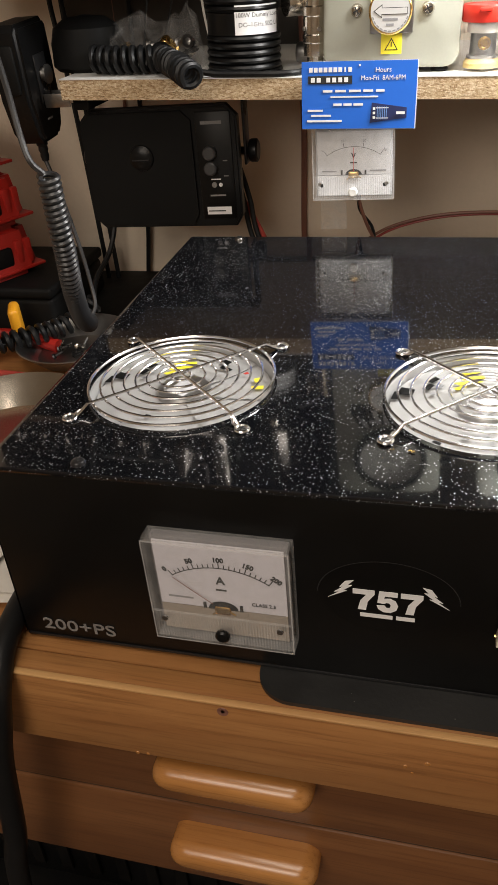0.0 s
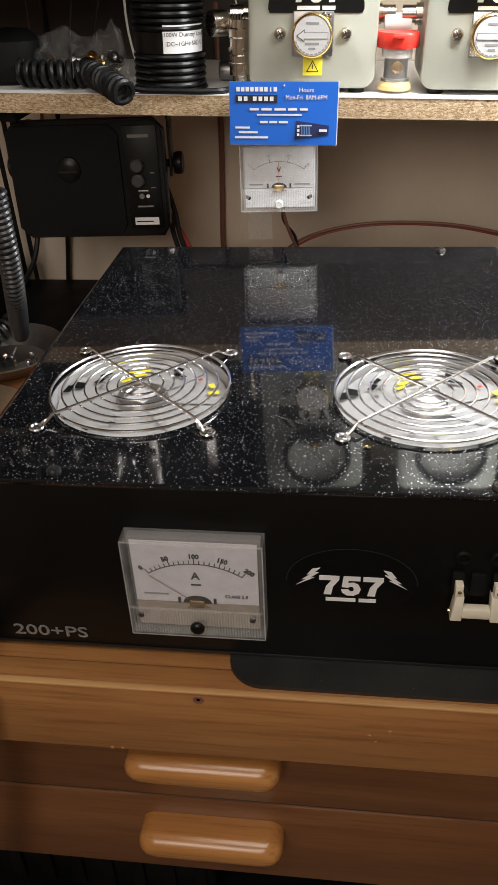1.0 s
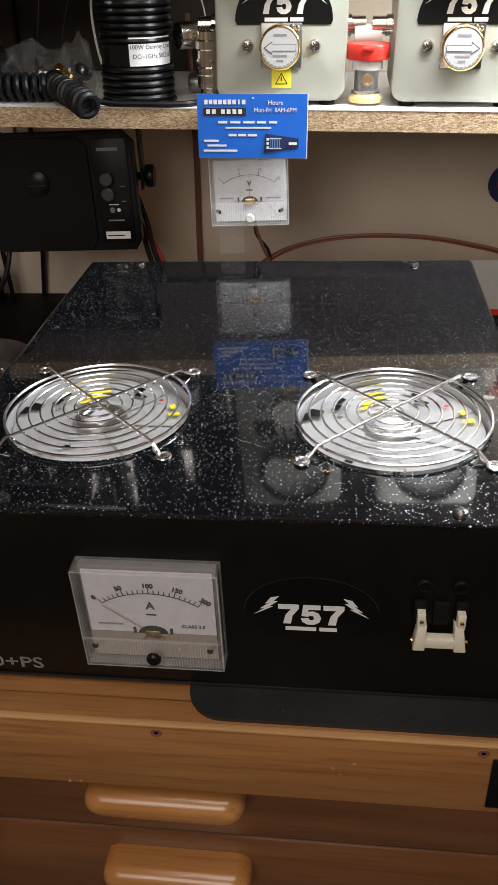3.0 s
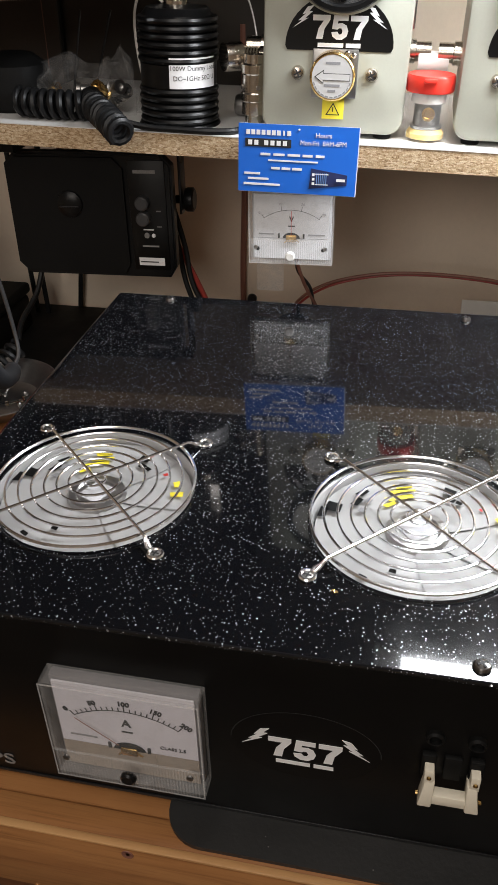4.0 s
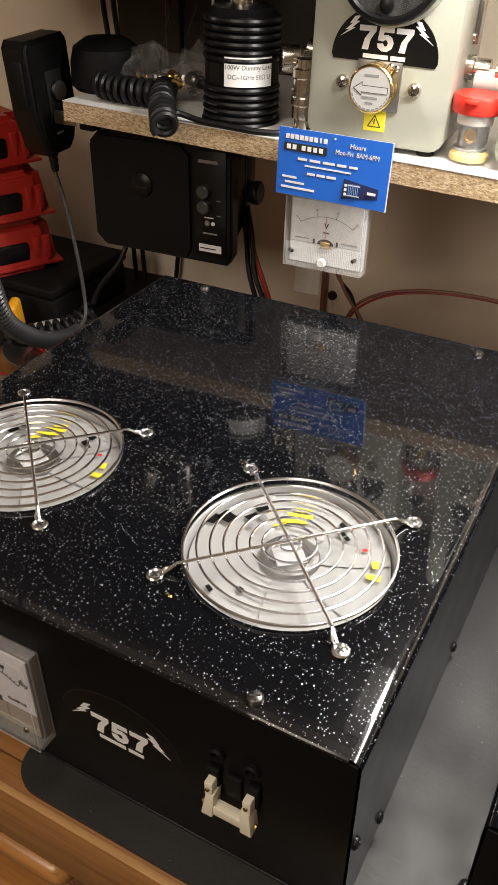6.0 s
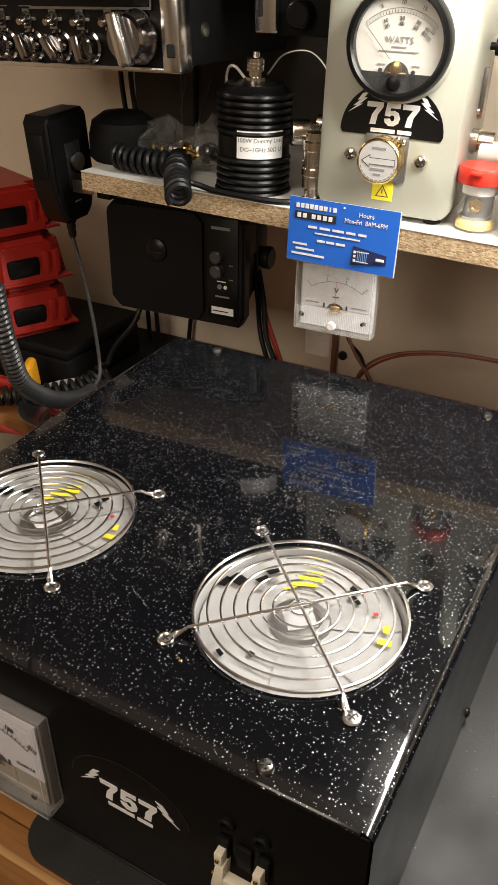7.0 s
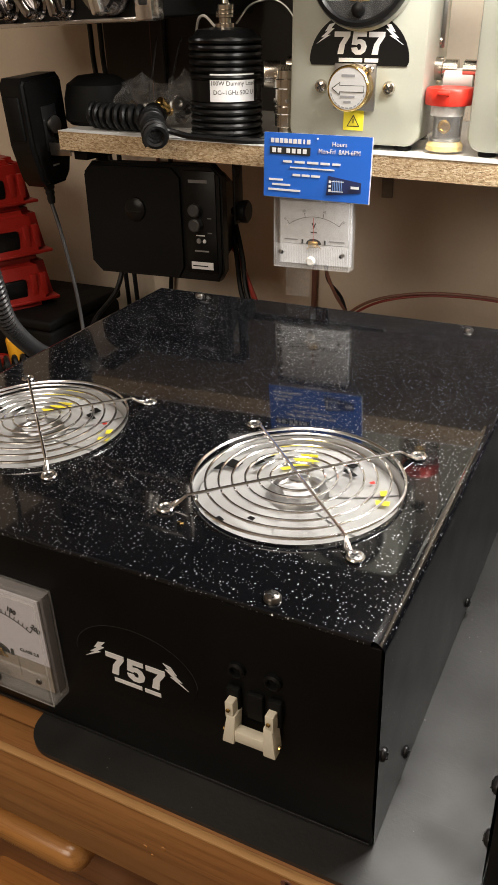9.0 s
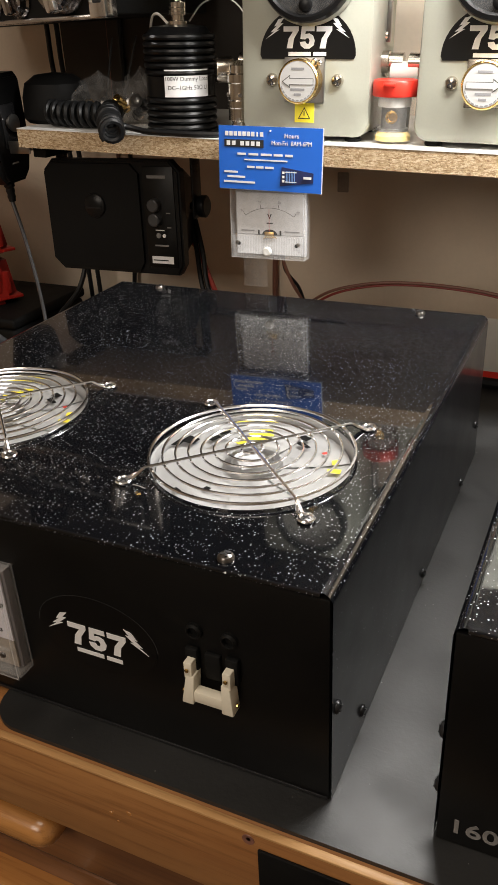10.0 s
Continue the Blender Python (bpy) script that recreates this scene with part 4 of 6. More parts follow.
# ---------- watt meters ----------
def watt_meter(m, arrow, group="watt meters on the shelf"):
    """A grey-green cased through-line watt meter."""
    w, d, h = 0.112, 0.09, 0.180
    t = thing("watt_meter", "grey-green metal watt meter with a round dial on the shelf", "meter", m, group)
    pts, r = [], 0.012
    for cx, cz, a0 in ((w / 2 - r, h - r, 0), (r - w / 2, h - r, 90), (r - w / 2, 0.004 + r, 180), (w / 2 - r, 0.004 + r, 270)):
        pts += [(cx + r * math.cos(radians(a0 + 15 * k)), cz + r * math.sin(radians(a0 + 15 * k))) for k in range(7)]
    bm = bmesh.new()
    rows = []
    for y, k in ((d, 0.003), (d - 0.003, 0.0), (0.003, 0.0), (0.0009, 0.0009), (0.0, 0.003)):
        rows.append([bm.verts.new((x * (1 - 2 * k / w), y, 0.004 + (z - 0.004 - (h - 0.004) / 2) * (1 - 2 * k / h) + (h - 0.004) / 2)) for x, z in pts])
    for p, q in zip(rows, rows[1:]):
        for i in range(len(pts)):
            j = (i + 1) % len(pts)
            bm.faces.new((p[i], p[j], q[j], q[i]))
    bm.faces.new(rows[-1])
    bm.faces.new(rows[0][::-1])
    part("case", bm, "cream", t, "grey-green enamelled case")
    for x in (-w / 2 + 0.015, w / 2 - 0.015):
        for y in (0.012, d - 0.012):
            part("foot", lathe([(0.007, 0), (0.0075, 0.002), (0.006, 0.0045), (0, 0.0045)], 16), "black", t, "black rubber foot", at(x, y, 0))
    zc = 0.1295
    g = part("gauge", lathe([(0.0415, 0), (0.0415, 0.002), (0.0395, 0.004), (0.0388, 0.0042)], 56), "cream", t, "round gauge", at(0.003, 0, zc, 90))
    part("bezel", lathe([(0.0392, 0.003), (0.0392, 0.012), (0.038, 0.0145), (0.035, 0.015), (0.0332, 0.013), (0.0332, 0.006)], 56), "black", g, "black bezel")
    part("dial", lathe([(0.0333, 0.007), (0, 0.007)], 48), "dial_cream", g, "cream white dial")
    lip = [(0.0372 * math.sin(radians(a)), -0.0372 * math.cos(radians(a))) for a in range(-58, 59, 4)]
    part("lower_mask", outline(lip, 0.0006), "black", g, "black lower mask", pose(0, 0, 0.0074) @ pose(0, 0, 0, -90), False)
    sc = arc_strip(0.039, -43, 43, 0.0003)
    s2 = arc_strip(0.036, -43, 43, 0.0002)
    for k in range(26):
        a = -43 + 86 * k / 25
        s, c = math.sin(radians(a)), math.cos(radians(a))
        ln = 0.003 if k % 5 == 0 else 0.002
        sc.faces.new([sc.verts.new((0.0362 * s + q * c * 0.00016 + l * s, 0, 0.0362 * c - q * s * 0.00016 + l * c)) for q, l in ((-1, 0), (1, 0), (1, ln), (-1, ln))])
    flatm = pose(0, -0.0165, 0.0075) @ pose(0, 0, 0, -90)
    part("scale", sc, "ink", g, "printed scale", flatm, False)
    part("scale", s2, "ink", g, "printed scale", flatm, False)
    for n, a, r in (("5", -21.5, 0.0425), ("10", 0, 0.0425), ("15", 21.5, 0.0425), ("10", -21.5, 0.0325), ("20", 0, 0.0325), ("30", 21.5, 0.0325), ("20", -21.5, 0.029), ("40", 0, 0.029), ("60", 21.5, 0.029), ("40", 36, 0.0325), ("80", 36, 0.029), ("50", 43, 0.034), ("100", 43, 0.029)):
        s, c = math.sin(radians(a)), math.cos(radians(a))
        lettering("number", n, 0.0038, "ink", g, pose(r * s, -0.0165 + r * c, 0.0075, 0, 0, -a))
    lettering("unit", "WATTS", 0.0062, "grey_ink", g, pose(0, 0.002, 0.0075))
    for x, y, ww in ((0, -0.0025, 0.011), (0, -0.0055, 0.03), (-0.012, -0.0145, 0.006), (0.014, -0.0145, 0.006)):
        part("small_print", block(x - ww / 2, x + ww / 2, y - 0.0004, y + 0.0004, 0.0072, 0.0075), "grey_ink", g, "", None, False)
    arch = [(0.0095 * math.cos(math.pi * k / 16), 0.0095 * math.sin(math.pi * k / 16)) for k in range(17)]
    part("coil_housing", outline(arch, 0.0012), "ink", g, "black arched coil window", pose(0, -0.0212, 0.0076) @ pose(0, 0, 0, -90), False)
    part("coil", lathe([(0.0048, 0.0088), (0.0048, 0.0102), (0.0035, 0.0108), (0, 0.0108)], 16), "brass", g, "brass moving coil", pose(0, -0.0165, 0))
    part("bridge", block(-0.008, 0.008, -0.0205, -0.0188, 0.0088, 0.0102, 0.0005), "brass", g, "brass bridge")
    for x in (-0.0125, 0.0125):
        part("dial_screw", lathe([(0.0016, 0.0072), (0.0015, 0.0085), (0, 0.0088)], 10), "darksteel", g, "small dial screw", pose(x, -0.0185, 0))
    part("adjuster", lathe([(0.0052, 0.0075), (0.0052, 0.0138), (0.0035, 0.0148), (0, 0.0146)], 20), "black", g, "black adjusting screw", pose(0, -0.0262, 0))
    a = radians(-44)
    part("needle", tube([Vector((0.008 * math.sin(a), -0.0165 + 0.008 * math.cos(a), 0.0088)), Vector((0.038 * math.sin(a), -0.0165 + 0.038 * math.cos(a), 0.0088))], 0.0002, 5), "ink", g, "thin black needle")
    gl = part("glass", lathe([(0.0371, 0.0115), (0, 0.0115)], 40), "clear_pane", g, "clear gauge glass")
    gl.visible_shadow = False
    emblem(t, at(0.002, -0.0004, 0.0805), [(0.041 * math.cos(a), -0.0135 + 0.036 * max(0, math.sin(a)) - 0.0035 * (math.sin(a) < -0.01)) for a in [2 * math.pi * k / 48 for k in range(25)]] + [(-0.0395, -0.0165), (0.0395, -0.0165)], 1.12, -0.0005)
    # plug-in element
    ez = 0.048
    sq = part("socket_plate", block(-0.0175, 0.0175, -0.0022, 0.002, ez - 0.0175, ez + 0.0175, 0.001), "steel" if arrow < 0 else "nickel", t, "square metal socket plate")
    for x, z in ((0.0135, 0.0135), (0.009, 0.0148)):
        part("detent", lathe([(0.0022, 0), (0.0022, 0.002), (0.0012, 0.003), (0, 0.003)], 12), "nickel", sq, "small detent screw", at(x, -0.0022, ez + z, 90))
    el = part("element", lathe([(0.0172, 0), (0.0172, 0.003), (0.0168, 0.0085), (0.0172, 0.010), (0.0172, 0.0135), (0.0162, 0.0145), (0.0155, 0.0145)], 48), "brass", t, "round gold-rimmed plug element", at(-0.001, -0.0022, ez, 90))
    part("face", lathe([(0.0156, 0.0143), (0, 0.0143)], 40), "silverface", el, "silver printed face")
    ar = [(-0.0135, 0), (-0.0065, 0.005), (-0.0065, 0.0025), (0.0135, 0.0025), (0.0135, -0.0025), (-0.0065, -0.0025), (-0.0065, -0.005)]
    ins = [(-0.0125, 0), (-0.0069, 0.004), (-0.0069, 0.0021), (0.0131, 0.0021), (0.0131, -0.0021), (-0.0069, -0.0021), (-0.0069, -0.004)]
    lay = pose(0, 0, 0.0144, -90) if arrow < 0 else pose(0, 0, 0.0144, -90) @ pose(0, 0, 0, 0, 180)
    part("arrow", outline(ar, 0.0001), "ink", el, "printed arrow", lay @ pose(0, 0.0, 0), False)
    part("arrow_fill", outline(ins, 0.0001), "silverface", el, "", pose(0, 0, 0.00035) @ lay, False)
    for y, ww in ((0.0095, 0.011), (-0.006, 0.012), (-0.0098, 0.006)):
        part("small_print", block(-ww / 2, ww / 2, y - 0.0009, y + 0.0009, 0.0143, 0.0145), "grey_ink", el, "", None, False)
    for a in range(200, 341, 14):
        part("small_print", block(-0.0012, 0.0012, -0.0004, 0.0004, 0.0143, 0.0145), "grey_ink", el, "", pose(0.0143 * math.cos(radians(a)), 0.0143 * math.sin(radians(a)), 0, 0, 0, a + 90), False)
    for s in (-1, 1):
        screw_mesh("case_screw", 0.0052, "nickel", t, at(s * 0.0285, 0, ez, 90, 0, 0) @ pose(0, 0, 0, 0, 0, 30))
    if arrow < 0:
        lb = part("warning_label", block(-0.0085, 0.0085, -0.0006, 0.0004, 0.015, 0.0305), "yellow", t, "yellow warning triangle label", at(0.0005, 0, 0), False)
        tri = outline([(0, 0.0052), (0.0056, -0.0042), (-0.0056, -0.0042)], 0.0001)
        part("triangle", tri, "ink", lb, "black triangle", at(0, -0.0007, 0.022), False)
        part("triangle_fill", outline([(0, 0.0038), (0.0043, -0.0035), (-0.0043, -0.0035)], 0.0001), "yellow", lb, "", at(0, -0.0009, 0.022), False)
        part("exclamation", block(-0.0004, 0.0004, -0.0012, -0.0009, 0.0205, 0.024), "ink", lb, "", None, False)
    # knobs and handle stub on the side
    for z, y in ((0.178, 0.062), (0.126, 0.062)):
        part("side_knob", lathe([(0.0028, 0), (0.0028, 0.004), (0.0065, 0.0045), (0.007, 0.013), (0.0055, 0.0145), (0, 0.0145)], 14), "black", t, "black side knob", at(w / 2, y, z, 0, 90))
    part("strap", block(w / 2, w / 2 + 0.004, 0.05, 0.056, 0.075, 0.112, 0.001), "steel", t, "worn metal side strap")
    for z in (0.08, 0.052):
        part("side_screw", lathe([(0.004, 0), (0.0038, 0.002), (0, 0.003)], 14), "nickel", t, "side screw", at(w / 2, 0.052, z, 0, 90))
    for s in (-1, 1):
        part("coax_port", lathe([(0.009, 0), (0.009, 0.006), (0.0075, 0.0065), (0.0075, 0.018), (0.006, 0.018), (0, 0.016)], 20), "nickel", t, "nickel coax port", at(s * w / 2, 0.045, 0.06, 0, 90 * s))
    return t


M["clear_pane"] = film("gauge_glass", 0.06)
watt_meter(on_shelf(-0.0905, 0.321, 4.0), -1)
watt_meter(on_shelf(0.0605, 0.322, 0.0), 1)


M["jar_film"] = film("clear_jar_plastic", 0.05, 0.05, 0.3, 0.7)

# ---------- jar, dummy load, plugs ----------
def jar(m, label):
    t = thing("jar", label, "jar", m, "parts jars on the shelf")
    o = part("body", lathe([(0, 0.0), (0.016, 0.0), (0.0175, 0.0015), (0.0177, 0.037), (0.0165, 0.037), (0.0163, 0.002), (0, 0.0018)], 40), "jar_film", t, "clear plastic jar")
    o.visible_shadow = False
    part("foam", lathe([(0, 0.0022), (0.0148, 0.0022), (0.0148, 0.006), (0.0125, 0.009), (0, 0.009)], 28), "foam", t, "yellow foam at the bottom")
    sl = part("slug", lathe([(0, 0.0092), (0.0125, 0.0092), (0.0128, 0.0115), (0.0105, 0.012), (0.0105, 0.028), (0, 0.028)], 28), "steel", t, "nickel plug element inside")
    part("contact", lathe([(0.0052, 0), (0.0052, 0.0012), (0.0035, 0.0014), (0.003, 0.0004), (0, 0.0004)], 16), "brass", sl, "brass contact", at(0.001, -0.0104, 0.021, 90))
    part("liner", lathe([(0, 0.0285), (0.0135, 0.0285), (0.0135, 0.0365), (0, 0.0365)], 28), "white", t, "white inner cap")
    lid = part("lid", lathe([(0.0182, 0.0365), (0.0188, 0.0375), (0.0188, 0.047), (0.0178, 0.0488), (0.0165, 0.0485), (0, 0.0478)], 44), "red_lid", t, "red snap lid")
    part("tab", block(-0.005, 0.005, -0.021, -0.018, 0.0445, 0.0475, 0.0008), "red_lid", lid, "lid tab")


jar(on_shelf(-0.0165, 0.338), "clear parts jar with a red lid and a metal plug inside")
jar(on_shelf(0.148, 0.345), "clear parts jar beside the second watt meter")
white_cyl = part("plug_cap", lathe([(0, -0.012), (0.0085, -0.012), (0.009, -0.011), (0.009, 0.011), (0.0085, 0.012), (0, 0.012)], 24), "white", None, "", on_shelf(-0.0165, 0.368) @ pose(0, 0, 0.052, 0, 90))
tagged(white_cyl, "white round plastic cap between the watt meters", "cap")
tagged(part("cap_post", lathe([(0.006, 0), (0.006, 0.043), (0, 0.043)], 16), "nickel", None, "", on_shelf(-0.0165, 0.368)), "nickel adapter standing on the shelf", "adapter")


def dummy_load():
    t = thing("dummy_load", "black finned cylindrical dummy load with a white label", "dummy load", on_shelf(-0.2225, 0.346))
    prof = [(0, 0.002), (0.031, 0.002)]
    for k in range(14):
        z = 0.003 + k * 0.0057
        if 4 < k < 8:
            prof += [(0.0315, z), (0.0315, z + 0.0056)]
            continue
        for i in range(5):
            a = math.pi * i / 4
            prof.append((0.030 + 0.0032 * math.sin(a), z + 0.0028 - 0.0027 * math.cos(a)))
        prof.append((0.0295, z + 0.0057))
    prof += [(0.029, 0.083), (0.025, 0.088), (0.012, 0.0895), (0, 0.0895)]
    part("body", lathe(prof, 48), "black", t, "black ribbed body")
    part("base_ring", lathe([(0, 0), (0.0335, 0), (0.0345, 0.001), (0.0335, 0.0028), (0, 0.0028)], 40), "black", t, "black base ring")
    bm = bmesh.new()
    rows = []
    n = 20
    for i in range(n + 1):
        a = radians(-88 + 76 * i / n)
        rows.append([bm.verts.new((0.0322 * math.cos(a), 0.0322 * math.sin(a), z)) for z in (0.032, 0.0545)])
    for a, b in zip(rows, rows[1:]):
        bm.faces.new((a[0], b[0], b[1], a[1]))
    lb = part("label", bm, "white_ink", t, "white curved label")

    def curved(words, z, size, mid):
        cu = bpy.data.curves.new("words", "FONT")
        cu.body, cu.size, cu.align_x, cu.align_y, cu.resolution_u = words, size, "CENTER", "CENTER", 2
        tmp = bpy.data.objects.new("tmp", cu)
        me = bpy.data.meshes.new_from_object(tmp)
        bpy.data.objects.remove(tmp)
        for v in me.vertices:
            a = radians(mid) + v.co.x / 0.0324
            v.co = Vector((0.0324 * math.cos(a), 0.0324 * math.sin(a), z + v.co.y))
        me.materials.clear()
        me.materials.append(M["ink"])
        o = new("words", me)
        o.parent = lb
    curved("100W Dummy Load", 0.0468, 0.0051, -50)
    curved("DC~1GHz 50\u03a9 U", 0.0395, 0.0051, -49)
    part("connector", lathe([(0.0085, 0.088), (0.0085, 0.0925), (0.0055, 0.093), (0.0055, 0.097), (0.0078, 0.0975), (0.0078, 0.0995), (0.0072, 0.1), (0.0078, 0.1005), (0.0078, 0.1025), (0.0072, 0.103), (0.0078, 0.1035), (0.0078, 0.107), (0.0065, 0.108), (0.0035, 0.108), (0.003, 0.112), (0, 0.112)], 24), "nickel", t, "threaded nickel connector on top")


dummy_load()


def plug_stack():
    t = thing("coax_adapter", "nickel coax adapters joined to the watt meter's port", "adapter", on_shelf(-0.1555, 0.330) @ Matrix.Scale(1.12, 4))
    prof = [(0.0062, 0.0), (0.0062, 0.0115), (0.0085, 0.0125), (0.0085, 0.021), (0.0093, 0.022), (0.0093, 0.0265), (0.0086, 0.0275)]
    prof += [(0.0086, 0.039), (0.0094, 0.04), (0.0094, 0.0455), (0.0075, 0.0465), (0.0072, 0.052), (0, 0.052)]
    sl = part("sleeve", lathe(prof, 28), "nickel", t, "knurled nickel sleeve")
    for a in (-150, -60, 30):
        part("lug", lathe([(0.0016, 0), (0.0016, 0.0012), (0, 0.0014)], 10), "steel", sl, "small locking lug", pose(0, 0, 0.031, 0, 0, a) @ pose(0.0084, 0, 0, 0, 90))
    bar = [(0.0, -0.016), (0.0062, -0.016), (0.0062, -0.01)]
    for k in range(5):
        bar += [(0.007, -0.0095 + k * 0.0022), (0.0062, -0.0085 + k * 0.0022)]
    part("crossbar", lathe(bar + [(0.0078, 0.002), (0.0078, 0.012), (0, 0.012)], 24), "nickel", t, "threaded nickel cross piece", at(0, 0.013, 0.048, 0, 90))
    part("end_nut", lathe([(0.0, -0.007), (0.0094, -0.007), (0.0098, -0.006), (0.0098, 0.006), (0.0088, 0.007), (0, 0.007)], 24), "nickel", t, "nickel end nut", at(-0.0185, 0.012, 0.048, 0, 90, 35))
    part("side_plug", lathe([(0.007, -0.012), (0.008, -0.01), (0.008, 0.0), (0.005, 0.002), (0, 0.002)], 18), "steel", t, "steel plug lying behind", at(-0.012, 0.05, 0.0085, 0, 90))


plug_stack()


# ---------- card and volt meter at the shelf edge ----------
def card():
    x0, z0 = -0.1625, 1.151
    w, h = 0.0955, 0.0525
    t = thing("business_card", "bright blue printed business card pinned to the shelf edge", "card", at(x0, 0.2985, z0) @ pose(0, 0, 0, -2, 1.6, 1.5))
    part("sheet", block(0, w, -0.0006, 0.0, 0, h), "card", t, "blue card", None, False)
    part("rim", block(0.0004, w + 0.0007, 0.0003, 0.0007, -0.0005, h), "card_edge", t, "pale card edge", None, False)

    def bar(cx, cz, ww, hh, mt="white_ink", y=-0.0011, lab=""):
        return part("print_bar", block(cx - ww / 2, cx + ww / 2, y, -0.0007, cz - hh / 2, cz + hh / 2), mt, t, lab, None, False)
    for k in range(9):
        bar(0.0078 + 0.0041 * k, 0.0462, 0.003 if k != 7 else 0.0012, 0.0036)
    bar(0.024, 0.0385, 0.037, 0.0062, "ink", lab="black name strip")
    for cx in (0.0095, 0.0145, 0.0225, 0.0275, 0.0325, 0.0375):
        bar(cx, 0.0385, 0.0032, 0.0036, y=-0.0015)
    lettering("words", "Hours", 0.0052, "white_ink", t, pose(0.068, -0.0009, 0.0455) @ UP, "white print")
    lettering("words", "Mon-Fri  8AM-6PM", 0.0052, "white_ink", t, pose(0.068, -0.0009, 0.0395) @ UP, "white print", wide=0.9)
    for cx, ww in ((0.022, 0.008), (0.033, 0.009), (0.045, 0.01), (0.056, 0.008), (0.066, 0.007)):
        bar(cx, 0.0298, ww, 0.0018)
    bar(0.0445, 0.0252, 0.04, 0.0011)
    for cx, ww in ((0.0305, 0.007), (0.039, 0.007), (0.048, 0.008)):
        bar(cx, 0.0192, ww, 0.0018)
    for cx, cz, ww in ((0.0115, 0.0145, 0.013), (0.0165, 0.0105, 0.017), (0.0195, 0.0062, 0.03)):
        bar(cx, cz, ww, 0.0016)
    pic = part("picture", outline([(0.058, 0.0045), (0.0595, 0.0205), (0.0885, 0.0165), (0.0885, 0.0085)], 0.0004), "navy", t, "dark blue picture of a microphone", at(0, -0.0007, 0), False)
    for k in range(6):
        part("line", block(0.064 + k * 0.0015, 0.0645 + k * 0.0015, -0.0016, -0.0012, 0.0075, 0.0175), "card_line", pic, "", None, False)
    for z in (0.009, 0.0125, 0.016):
        part("line", block(0.0605, 0.0625, -0.0016, -0.0012, z - 0.001, z + 0.001), "white_ink", pic, "", None, False)
    part("line", block(0.08, 0.087, -0.0016, -0.0012, 0.0115, 0.0135), "white_ink", pic, "", None, False)
    for z in (0.0085, 0.0165):
        part("line", block(0.063, 0.0735, -0.0016, -0.0012, z - 0.0003, z + 0.0003), "white_ink", pic, "", None, False)
    part("pin", lathe([(0.0008, 0), (0.0006, 0.0008), (0, 0.001)], 8), "white", t, "small pin head", at(0.0485, -0.0006, 0.0492, 90))


M["card_line"] = plain("pale_blue_print", (0.16, 0.3, 0.62), 0.5, 0, 0.05, 300, 0.0)
card()


def volt_meter():
    t = thing("volt_meter", "small clear square volt meter hung under the shelf edge", "meter", at(-0.120, 0.3175, 1.118) @ pose(0, 0, 0, -3, 0, 2))
    panel_meter(t, at(0, 0, 0), 0.072, 0.0615, (("0", -35), ("10", -11.5), ("20", 11.5), ("30", 35)), "V", 0, "red_ink", "pale_body", "white meter body behind a clear cover")
    part("housing", lathe([(0.022, 0), (0.0235, 0.001), (0.0235, 0.022), (0, 0.022)], 28), "black", t, "black round coil housing behind", at(0, 0.0005, 0, -90))
    for x in (-0.028, 0.028):
        part("corner_screw", lathe([(0.0016, 0), (0.0016, 0.001), (0, 0.0012)], 10), "ink", t, "dark corner screw", at(x, -0.0136, -0.0175, 90))
    part("hanger", block(-0.012, 0.012, 0.0008, 0.0025, 0.02, 0.062), "white", t, "flat hanger strip behind the card")
    part("tape", block(-0.032, -0.008, 0.0055, 0.0058, -0.062, -0.03), "tape", t, "clear tape strip", None, False)


volt_meter()


